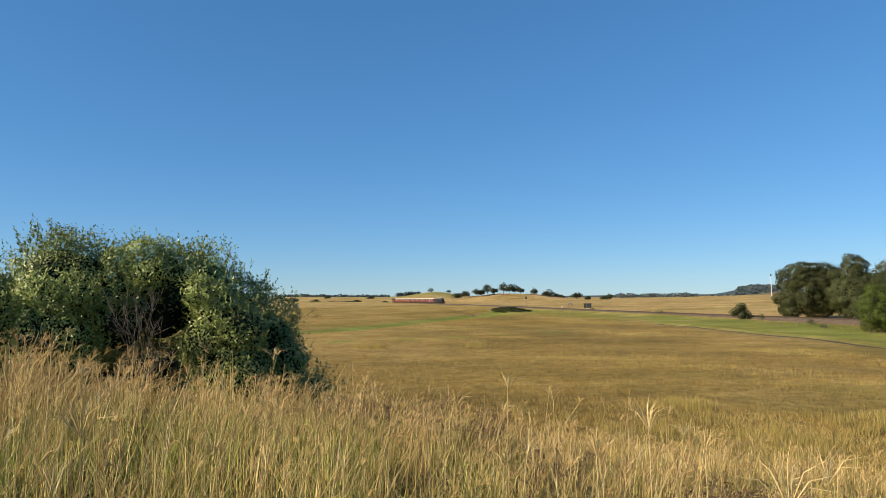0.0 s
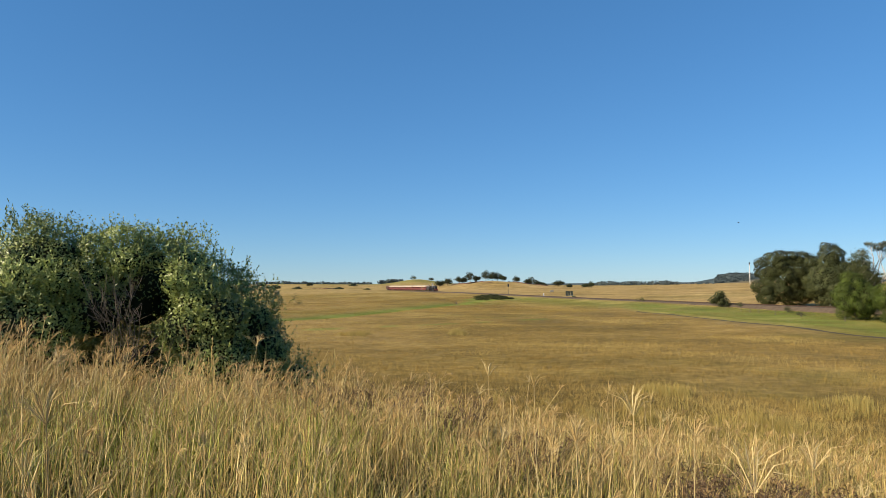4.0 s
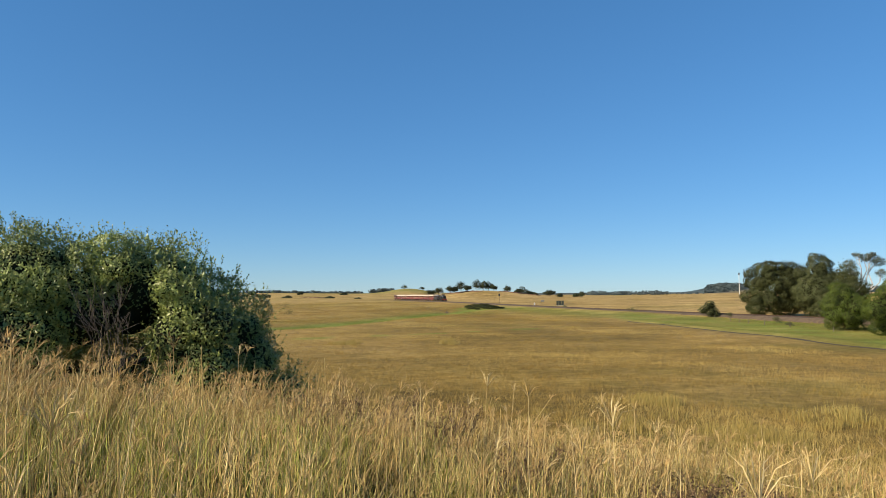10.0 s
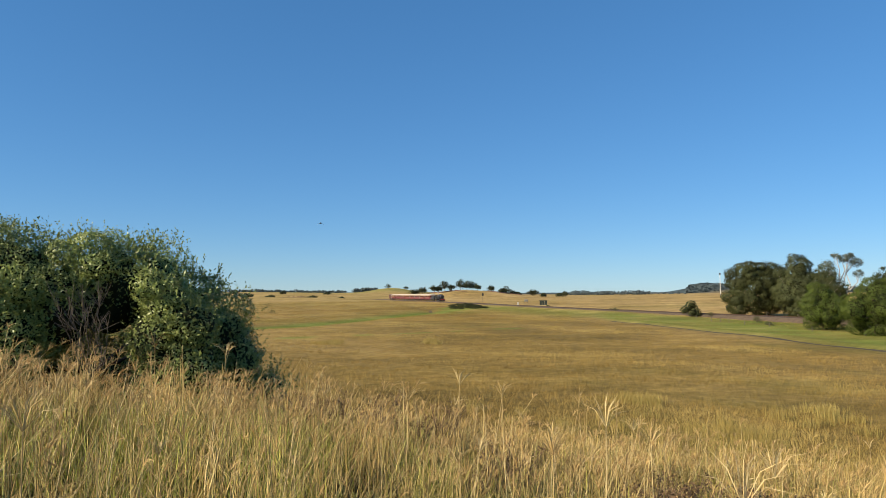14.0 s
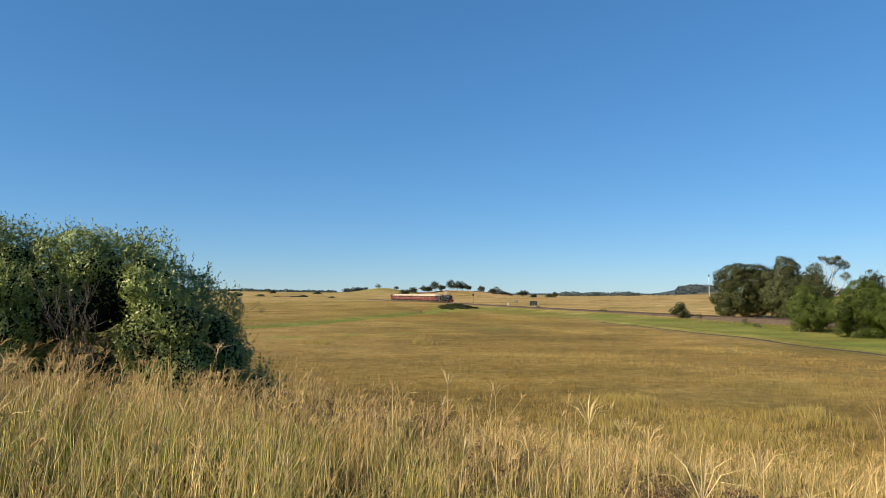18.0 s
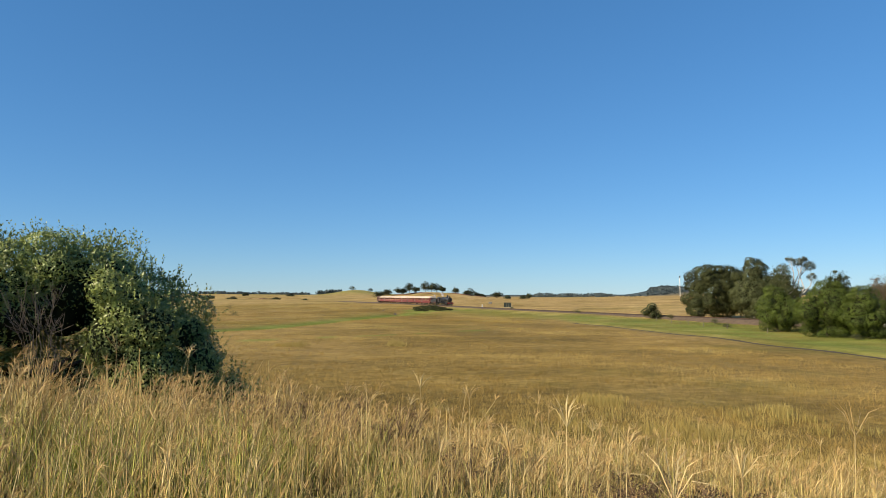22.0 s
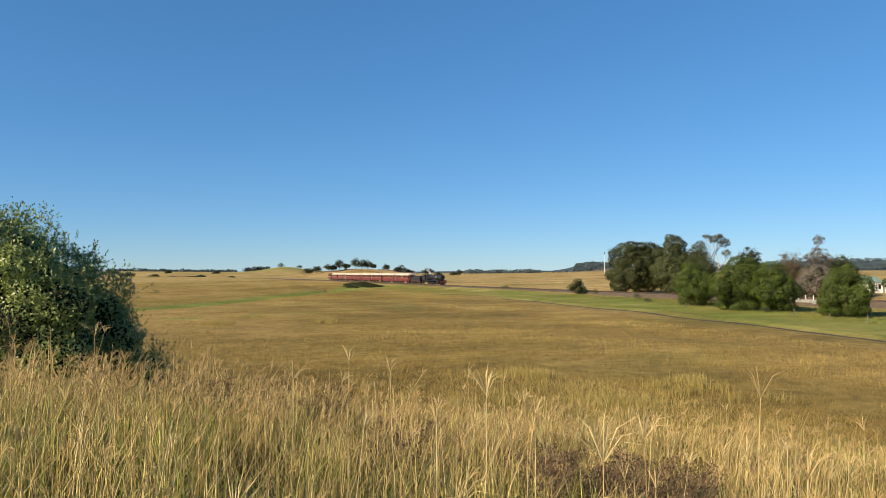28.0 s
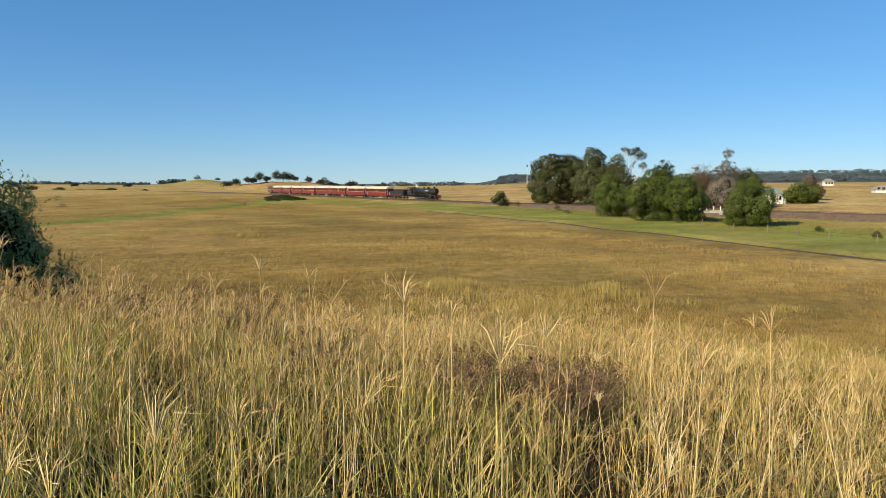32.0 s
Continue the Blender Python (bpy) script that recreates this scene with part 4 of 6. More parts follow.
def tree(name, x, y, lobes, leaves, size, leaf=DARK_LEAF, bark=BARK, trunk=0.2, seed=1, label="", category="tree", fork=0.3, shell=0.5, gaps=0.0, group="", aspect=0.55, sink=0.1, knob=0.0, knobs=70):
    """A trunk and limbs that reach into every lobe of the crown, and the crown's leaves."""
    rnd, rng = random.Random(seed), np.random.default_rng(seed)
    z = gz(x, y) - sink
    ob = tagged(empty(name, Matrix.Translation((x, y, z))), label, category, group)
    top = max(l[2] for l in lobes)
    bm = bmesh.new()
    lean = Vector((rnd.uniform(-0.08, 0.08) * top, rnd.uniform(-0.08, 0.08) * top, top * fork))
    limb(bm, (0, 0, 0), lean, trunk, trunk * 0.8, rnd, 0.05, 8)
    for l in lobes:
        pts = limb(bm, lean, (l[0], l[1], l[2]), trunk * 0.55, trunk * 0.12, rnd, 0.1, 6)
        for _ in range(2):
            e = (l[0] + rnd.uniform(-0.7, 0.7) * l[3], l[1] + rnd.uniform(-0.7, 0.7) * l[4], l[2] + rnd.uniform(0, 0.75) * l[5])
            limb(bm, pts[-2], e, trunk * 0.2, trunk * 0.05, rnd, 0.1, 4)
    part("trunk", bm, bark, ob)
    if knob and not gaps:
        V, F = skin_cloud(rng, lobes + clumps(rng, lobes, knobs, knob * 1.35), int(leaves * 1.6), size * 0.47, knob * 0.9, 0.62, 0.16, 1.0, 0.32, rough=0.22)
        under(new("crown", raw_mesh("crown", V, F, leaf)), ob)
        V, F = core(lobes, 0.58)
        under(new("inner_foliage", raw_mesh("inner_foliage", V, F, CROWN_SHADE)), ob, "added dark body for the shade inside the crown")
        return ob
    fine = clumps(rng, lobes, knobs * 3, knob * 0.62) + [(*l[:3], *(q * 1.02 for q in l[3:])) for l in lobes] if knob else lobes
    V, F = leaf_cloud(rng, fine, int(leaves * 1.7), size * 0.66, 0.2 if knob else shell, 0.3, aspect, gaps * 0.6 if knob else gaps)
    under(new("crown", raw_mesh("crown", V, F, leaf)), ob)
    return ob


LAND = Grid(-110, 145, -5, 180)


def blades(rng, x, y, h, w, lean, seg=2, z=None):
    """Tapered bent blades at (x, y): V, F (triangles), per-blade tips."""
    n = len(x)
    z = LAND.at("z", x, y) - 0.02 if z is None else z
    a = rng.uniform(0, 2 * np.pi, n)
    f = rng.uniform(0, 2 * np.pi, n)
    dx, dy = np.cos(a) * lean * h, np.sin(a) * lean * h
    wx, wy = np.cos(f) * w / 2, np.sin(f) * w / 2
    cols = []
    for k in range(seg):
        t = k / seg
        bx, by, bz = x + dx * t * t, y + dy * t * t, z + h * (t - 0.25 * lean * t * t)
        q = 1 - 0.55 * t
        cols += [np.stack([bx - wx * q, by - wy * q, bz], 1), np.stack([bx + wx * q, by + wy * q, bz], 1)]
    tip = np.stack([x + dx, y + dy, z + h * (1 - 0.25 * lean)], 1)
    cols.append(tip)
    V = np.stack(cols, 1).reshape(-1, 3)
    m = 2 * seg + 1
    base = (np.arange(n) * m)[:, None]
    tri = []
    for k in range(seg - 1):
        tri += [(2 * k, 2 * k + 1, 2 * k + 3), (2 * k, 2 * k + 3, 2 * k + 2)]
    tri.append((2 * seg - 2, 2 * seg - 1, 2 * seg))
    F = (base[:, None, :] + np.array(tri)[None]).reshape(-1, 3)
    return V, F, tip, np.stack([dx, dy], 1) / h[:, None]


def stems(rng, x, y, h, w, lean, way=None):
    """Thin three-sided stalks, bent and tapering to a point: V, F, tips, bend."""
    n = len(x)
    z = LAND.at("z", x, y) - 0.02
    a = rng.uniform(0, 2 * np.pi, n) if way is None else way
    f = rng.uniform(0, 2 * np.pi, n)
    dx, dy = np.cos(a) * lean * h, np.sin(a) * lean * h
    cols = []
    for t in (0.0, 0.55):
        for k in range(3):
            g = f + k * 2.0944
            q = (1 - 0.35 * t) * 0.58
            cols.append(np.stack([x + dx * t * t + np.cos(g) * w * q, y + dy * t * t + np.sin(g) * w * q, z + h * (t - 0.25 * lean * t * t)], 1))
    tip = np.stack([x + dx, y + dy, z + h * (1 - 0.25 * lean)], 1)
    for k in range(3):
        g = f + k * 2.0944
        cols.append(tip + np.stack([np.cos(g) * w * 0.25, np.sin(g) * w * 0.25, 0 * w], 1))
    V = np.stack(cols, 1).reshape(-1, 3)
    tri = []
    for b in (0, 3):
        for k in range(3):
            k2 = (k + 1) % 3
            tri += [(b + k, b + k2, b + 3 + k2), (b + k, b + 3 + k2, b + 3 + k)]
    F = ((np.arange(n) * 9)[:, None, None] + np.array(tri)[None]).reshape(-1, 3)
    return V, F, tip, np.stack([dx, dy], 1) / h[:, None]


def seed_heads(rng, tip, bend, rays=8, length=0.09, width=0.0035, spread=0.6):
    """Fingers of seed spreading from each stem's tip: V, F (triangles)."""
    n = len(tip)
    m = n * rays
    T = np.repeat(tip, rays, 0)
    a = rng.uniform(0, 2 * np.pi, m)
    sp = spread * rng.uniform(0.2, 1.2, m)
    L = np.repeat(length * rng.uniform(0.6, 1.3, n), rays) * rng.uniform(0.75, 1.1, m)
    d = np.stack([np.cos(a) * sp, np.sin(a) * sp, np.ones(m)], 1)
    d[:, :2] += np.repeat(bend, rays, 0) * 1.2
    d /= np.linalg.norm(d, axis=1)[:, None]
    b = np.cross(d, rng.normal(size=(m, 3)))
    b /= np.linalg.norm(b, axis=1)[:, None]
    w = width * (1 + 0.09 * np.linalg.norm(T[:, :2], axis=1))[:, None]
    mid = T + d * L[:, None] * 0.55
    end = T + d * L[:, None] + np.stack([np.cos(a) * sp + 0.25, np.sin(a) * sp, -0.8 * sp - 0.1], 1) * L[:, None] * 0.32
    V = np.stack([T - b * w * 0.6, T + b * w * 0.6, mid - b * w, mid + b * w, end], 1).reshape(-1, 3)
    q = (np.arange(m) * 5)[:, None]
    F = np.concatenate([q + np.array([[0, 1, 3]]), q + np.array([[0, 3, 2]]), q + np.array([[2, 3, 4]])])
    return V, F


def sector(rng, n, r0, r1, a0, a1, power=0.5):
    r = r0 + (r1 - r0) * rng.random(n) ** power
    a = np.radians(rng.uniform(a0, a1, n))
    return r * np.sin(a), r * np.cos(a)


def patches(x, y):
    return 0.5 + 0.5 * np.sin(x * 1.3 + 0.7 * np.sin(y * 1.1)) * np.sin(y * 1.05 + 1.0 + 0.6 * np.sin(x * 0.9))


def tussocks(rng, n, r0, r1, per, spread):
    """Clustered places: n tussocks of about per plants each, some added unseen beside and behind the camera to shade
    the near grass.
    """
    k = n // 4
    ahead, beside = sector(rng, n - k, r0, r1, -62, 66, 0.62), sector(rng, k, 0.9, 5.0, -294, -58, 0.62)
    cx, cy = np.append(ahead[0], beside[0]), np.append(ahead[1], beside[1])
    k = np.maximum(1, rng.poisson(per, n))
    q = np.repeat(np.arange(n), k)
    x = cx[q] + rng.normal(0, spread, len(q))
    y = cy[q] + rng.normal(0, spread, len(q))
    keep = np.hypot(x, y) > np.where(np.degrees(np.arctan2(x, y)) < -50, 0.8, 1.25)
    return x[keep], y[keep], q[keep]


def bare(x, y):
    """Thin places in the grass, where dark earth and litter show."""
    out = np.zeros(np.shape(x))
    for a, r, q in ((5, 2.4, 0.42), (-13, 2.3, 0.36), (24, 2.5, 0.34), (36, 3.6, 0.45), (-30, 4.2, 0.30), (14, 3.4, 0.25)):
        cx, cy = polar(a, r)
        out = np.maximum(out, np.exp(-((x - cx) ** 2 + (y - cy) ** 2) / q ** 2))
    return out


def lush(x, y):
    """Where the bank's grass is still green."""
    az = np.degrees(np.arctan2(x, y))
    g = 0.20 + 0.62 * smooth(20, -14, az) + 0.32 * (patches(x * 0.8 + 2, y * 0.8) - 0.5)
    return np.clip(g * smooth(11, 3, np.hypot(x, y)) + 0.1, 0, 1)


# places of the larger clumps of tussocks: x, y, how many, spread
TUSSOCKS = ((13.6, 38.4, 12, 0.8), (14.7, 29.6, 14, 0.8), (-8.3, 86.0, 8, 1.2), (5.2, 84.7, 6, 1.2), (22.0, 34.0, 6, 0.9))


def make_near_grass():
    rng = np.random.default_rng(11)
    # straw stems with seed heads, each tussock leaning its own way, most of them to the right
    n = 2700
    x, y, q = tussocks(rng, n, 1.5, 13.5, 9, 0.085)
    thin = rng.random(len(x)) < (0.42 + 0.58 * smooth(2.2, 5.0, np.hypot(x, y))) * (1 - 0.6 * bare(x, y)) * (1 - 0.35 * smooth(30, 42, np.degrees(np.arctan2(x, y))))
    x, y, q = x[thin], y[thin], q[thin]
    r = np.hypot(x, y)
    az = np.degrees(np.arctan2(x, y))
    tall = 0.62 + 0.24 * patches(x, y) + rng.normal(0, 0.10, n)[q] + 0.21 * smooth(3, -16, az) - 0.12 * smooth(32, 46, az)
    tall = tall * (1 - 0.35 * smooth(19, 22, az) * smooth(36, 33, az) * smooth(4.2, 4.8, r) * smooth(7.0, 6.3, r))
    h = (tall * rng.uniform(0.40, 1.12, len(x)) + 0.20 * (rng.random(len(x)) < 0.04)) * (1 - 0.012 * r)
    way = (rng.normal(0.1, 1.1, n))[q] + rng.normal(0, 0.9, len(x))
    V, F, tip, bend = stems(rng, x, y, h, 0.0043 + 0.0005 * r, np.abs(np.abs(rng.normal(0.24, 0.18, n))[q] + rng.normal(0, 0.2, len(x))), way)
    tagged(new("tall_grass_stems", raw_mesh("tall_grass_stems", V, F, STEM)), "dense dry straw-coloured grass stems on the bank", "grass", kind="stuff")
    sel = rng.random(len(x)) < 0.07 + 0.33 * smooth(2.8, 5.5, r)
    V, F = seed_heads(rng, tip[sel], bend[sel], 9, 0.13, 0.0014, 0.85)
    tagged(new("grass_seed_heads", raw_mesh("grass_seed_heads", V, F, HEAD)), "feathery tan seed heads of the tall grass", "grass", kind="stuff")
    # fallen and leaning straw
    x, y = sector(rng, 5200, 1.5, 10, -62, 66, 0.62)
    V, F, _, _ = stems(rng, x, y, rng.uniform(0.30, 0.75, len(x)), np.full(len(x), 0.0045), rng.uniform(0.4, 1.6, len(x)))
    tagged(new("leaning_straw", raw_mesh("leaning_straw", V, F, STEM)), "bent and fallen dry straw among the grass", "grass", kind="stuff")
    # leaves, greener at the foot
    x, y, q = tussocks(rng, 3400, 1.4, 13, 22, 0.10)
    thin = rng.random(len(x)) < (0.6 + 0.4 * smooth(1.8, 3.2, np.hypot(x, y))) * (1 - 0.85 * bare(x, y))
    x, y, q = x[thin], y[thin], q[thin]
    r = np.hypot(x, y)
    g = np.clip(lush(x, y) + rng.normal(0, 0.16, 3400)[q], 0, 1)
    h = (0.22 + 0.46 * rng.random(len(x))) * (0.55 + 0.4 * patches(x + 3, y) + 0.6 * g)
    V, F, _, _ = blades(rng, x, y, h, 0.0066 + 0.0006 * r, np.abs(rng.normal(0.32, 0.28, len(x))), 2)
    tagged(new("grass_leaves", raw_mesh("grass_leaves", V, F, LEAF, {"green": np.repeat(np.clip(g + rng.normal(0, 0.12, len(g)), 0, 1), 5)})), "green and yellowing grass leaves under the dry stems", "grass", kind="stuff")
    # withered leaves and litter close to the ground, coloured darker for the shade there
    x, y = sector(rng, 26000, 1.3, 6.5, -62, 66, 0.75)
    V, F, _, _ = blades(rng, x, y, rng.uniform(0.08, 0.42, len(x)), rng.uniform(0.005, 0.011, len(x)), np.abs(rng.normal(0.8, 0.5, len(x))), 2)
    tagged(new("shaded_withered_grass", raw_mesh("shaded_withered_grass", V, F, SHADED_LITTER)), "brown withered grass low among the stems, coloured darker for the shade there", "grass", kind="stuff")


def rolling(x, y, seed, short, long):
    """Soft patchy noise over the field, about -1 to 1, with waves of short to long metres."""
    r = np.random.default_rng(seed)
    out = np.zeros(np.shape(x))
    for _ in range(12):
        k, a = 2 * np.pi / np.exp(r.uniform(math.log(short), math.log(long))), r.uniform(0, np.pi)
        out = out + np.sin(k * (x * math.cos(a) + y * math.sin(a)) + r.uniform(0, 6.28))
    return out / 3.4


def bunches(rng, cx, cy, per, spread, height, tone):
    """Blades gathered into bunches: places, heights and the tone that a bunch shares."""
    q = np.repeat(np.arange(len(cx)), per)
    n = len(q)
    x, y = cx[q] + rng.normal(0, 1, n) * spread[q], cy[q] + rng.normal(0, 1, n) * spread[q]
    return x, y, height[q] * rng.uniform(0.45, 1.1, n), np.clip(tone[q] + rng.normal(0, 0.07, n), 0, 1)


def make_field_tufts():
    rng = np.random.default_rng(12)
    # bunches of pasture grass, wider apart with distance
    n = 52000
    r = 13.5 * (165 / 13.5) ** rng.random(n)
    a = np.radians(rng.uniform(-40, 60, n))
    cx, cy = r * np.sin(a), r * np.cos(a)
    keep = (LAND.at("side", cx, cy) < -4) & ~((cx > 44) & (cx < 66) & (cy > 30))
    cx, cy, r = cx[keep], cy[keep], r[keep]
    broad, small = rolling(cx, cy, 3, 9, 40), rolling(cx, cy, 4, 1.8, 6)
    keep = rng.random(len(cx)) < 0.95 + 0.15 * broad
    cx, cy, r, broad, small = cx[keep], cy[keep], r[keep], broad[keep], small[keep]
    tone = np.clip(0.50 + 0.28 * broad + 0.10 * small + rng.normal(0, 0.07, len(cx)), 0, 1)
    tone = np.clip(tone + 0.17 * smooth(10, -8, np.degrees(np.arctan2(cx, cy))), 0, 1)
    height = np.clip(0.24 + 0.06 * broad + 0.09 * small + rng.normal(0, 0.05, len(cx)), 0.07, 0.75) * (1 - 0.2 * smooth(50, 120, r)) * (1 + 0.45 * smooth(30, 16, r))
    x, y, h, tn = bunches(rng, cx, cy, 11, 0.16 + 0.0050 * r, height, tone)
    r = np.hypot(x, y)
    V, F, _, _ = blades(rng, x, y, h, 0.0040 + 0.0005 * r, np.abs(rng.normal(0.55, 0.3, len(x))), 1)
    at = {"green": np.repeat(LAND.at("green", x, y), 3), "pale": np.repeat(LAND.at("pale", x, y), 3), "tone": np.repeat(tn, 3)}
    tagged(new("pasture_tufts", raw_mesh("pasture_tufts", V, F, TUFT, at)), "tufts of dry golden pasture grass over the field", "grass", kind="stuff")
    # the same, farther out
    far = Grid(-100, 95, 150, 400, 2.5)
    n = 11000
    r, a = 150 * (390 / 150) ** rng.random(n), np.radians(rng.uniform(-14, 14, n))
    cx, cy = r * np.sin(a), r * np.cos(a)
    keep = far.at("side", cx, cy) < -5
    cx, cy, r = cx[keep], cy[keep], r[keep]
    broad, small = rolling(cx, cy, 5, 14, 60), rolling(cx, cy, 6, 4, 12)
    tone = np.clip(0.60 + 0.2 * broad + 0.16 * small + rng.normal(0, 0.1, len(cx)), 0, 1)
    x, y, h, tn = bunches(rng, cx, cy, 9, 0.3 + 0.004 * r, np.clip(0.26 + 0.1 * small, 0.1, 0.5), tone)
    V, F, _, _ = blades(rng, x, y, h, 0.0005 * np.hypot(x, y), np.abs(rng.normal(0.5, 0.3, len(x))), 1, far.at("z", x, y) - 0.02)
    at = {"green": np.repeat(far.at("green", x, y), 3), "pale": np.repeat(far.at("pale", x, y), 3), "tone": np.repeat(tn, 3)}
    tagged(new("distant_tufts", raw_mesh("distant_tufts", V, F, TUFT, at)), "dry tufts of the farther pasture", "grass", kind="stuff")
    # tall yellowing tussocks on the near slope
    cx, cy = sector(rng, 70, 14, 40, -28, 56, 0.8)
    for ax, ay, k, sp in TUSSOCKS:
        cx, cy = np.append(cx, ax + rng.normal(0, sp, k)), np.append(cy, ay + rng.normal(0, sp, k))
    x, y, h, tn = bunches(rng, cx, cy, 150, rng.uniform(0.25, 0.55, len(cx)), rng.uniform(0.4, 0.85, len(cx)), rng.uniform(0.75, 1.0, len(cx)))
    r = np.hypot(x, y)
    V, F, _, _ = blades(rng, x, y, h, 0.005 + 0.0004 * r, np.abs(rng.normal(0.35, 0.22, len(x))), 2)
    m = len(V) // len(x)
    at = {"green": np.repeat(np.clip(0.22 + rng.normal(0, 0.1, len(x)), 0, 1), m), "pale": np.full(len(V), 0.6), "tone": np.repeat(tn, m)}
    tagged(new("slope_tussocks", raw_mesh("slope_tussocks", V, F, TUFT, at)), "tall yellow-green grass tussocks on the slope", "grass", kind="stuff")
    # short green growth between the drain and the line
    n = 60000
    x, y = rng.uniform(44, 82, n), rng.uniform(30, 175, n)
    side = LAND.at("side", x, y)
    keep = (side < -3.6) & (side > -40) & (seg_dist(x, y, DRAIN) > 1.4) & (x > np.interp(y, [30, 150, 175], [53, 47, 52]))
    x, y = x[keep], y[keep]
    h = rng.uniform(0.06, 0.2, len(x)) * (1 + 2.2 * smooth(63, 70, x) * rng.random(len(x)))
    V, F, _, _ = blades(rng, x, y, h, np.full(len(x), 0.055), np.abs(rng.normal(0.6, 0.3, len(x))), 1)
    at = {"green": np.repeat(np.clip(LAND.at("green", x, y) + rng.normal(0, 0.2, len(x)), 0, 1), 3), "pale": np.zeros(3 * len(x)), "tone": np.full(3 * len(x), 0.5)}
    tagged(new("verge_grass", raw_mesh("verge_grass", V, F, TUFT, at)), "short yellow-green grass between the drain and the railway", "grass", kind="stuff")


def dead_weed(x, y, h, w, seed):
    """A dry twiggy weed, brown and leafless but for curled scraps."""
    rnd, rng = random.Random(seed), np.random.default_rng(seed)
    ob = tagged(empty("dead_weed", Matrix.Translation((x, y, gz(x, y) - 0.02))), "dark brown dead twiggy weed among the grass", "weed", "dead weeds")
    bm = bmesh.new()
    lobes = []
    for i in range(26):
        a, q = rnd.uniform(0, 6.28), rnd.uniform(0.15, 1) * w
        e = (math.cos(a) * q, math.sin(a) * q, h * rnd.uniform(0.55, 1.0))
        pts = limb(bm, (rnd.uniform(-0.03, 0.03), rnd.uniform(-0.03, 0.03), 0), e, 0.006, 0.0025, rnd, 0.08, 4)
        for _ in range(3):
            limb(bm, pts[-2], (e[0] + rnd.uniform(-0.12, 0.12), e[1] + rnd.uniform(-0.12, 0.12), e[2] + rnd.uniform(-0.05, 0.08)), 0.003, 0.0015, rnd, 0.1, 3, 2)
        lobes.append((*e, 0.09, 0.09, 0.07))
    part("stalk", bm, TWIG, ob)
    V, F = leaf_cloud(rng, lobes, 900, 0.028, 0.2, 0.3, 0.4)
    under(new("foliage", raw_mesh("foliage", V, F, WEED)), ob)


make_near_grass()
make_field_tufts()
for wx, wy, wh, ww, ws in ((-0.45, 8.0, 0.75, 0.6, 1), (-1.0, 8.3, 0.7, 0.5, 2), (0.3, 7.9, 0.7, 0.5, 3), (1.95, 4.8, 0.60, 0.40, 4), (2.4, 5.0, 0.64, 0.42, 5), (2.5, 4.6, 0.55, 0.38, 6), (2.95, 4.85, 0.62, 0.40, 7), (2.75, 5.4, 0.62, 0.42, 10), (3.2, 5.3, 0.58, 0.38, 11), (2.1, 5.5, 0.55, 0.4, 12), (-2.1, 3.0, 0.5, 0.35, 8), (0.9, 6.1, 0.6, 0.4, 9)):
    dead_weed(wx, wy, wh, ww, ws)


HEROES = []      # (stalk, bearing of its lean, phase) for the sway


def grass_stalk(x, y, h, rays, length, seed, lean=0.06, thick=0.0012, label="tall straw-coloured grass stalk with a spreading seed head"):
    """One tall stalk: a jointed stem, a sheath leaf and a fingered seed head."""
    rng = np.random.default_rng(seed)
    ob = tagged(empty("grass_stalk", Matrix.Translation((x, y, gz(x, y) - 0.02))), label, "grass stalk", "tall grass stalks")
    a = rng.normal(0.1, 1.3)
    top = Vector((math.cos(a) * lean * h, math.sin(a) * lean * h, h))
    bm = bmesh.new()
    limb(bm, (0, 0, 0), top, 0.0032, 0.0016, random.Random(seed), 0.006, 5, 4)
    part("stem", bm, PALE_STEM, ob)
    V, F = seed_heads(rng, np.array([top]), np.array([[math.cos(a) * lean, math.sin(a) * lean]]), rays + 2, length * 1.25, thick, 0.8)
    under(new("seed_head", raw_mesh("seed_head", V, F, PALE_STEM)), ob)
    lv = h * rng.uniform(0.35, 0.6)
    b = rng.uniform(0, 6.28)
    p = top * (lv / h)
    c, sn = math.cos(b), math.sin(b)
    W = [(p.x, p.y, p.z), (p.x + c * 0.08 - sn * 0.004, p.y + sn * 0.08 + c * 0.004, p.z + 0.14), (p.x + c * 0.08 + sn * 0.004, p.y + sn * 0.08 - c * 0.004, p.z + 0.14), (p.x + c * 0.24, p.y + sn * 0.24, p.z + 0.15)]
    under(new("leaf", raw_mesh("leaf", W, [(0, 1, 2), (1, 3, 2)], LEAF, {"green": [0.3] * 4})), ob)
    HEROES.append((ob, x, y, seed * 0.7))


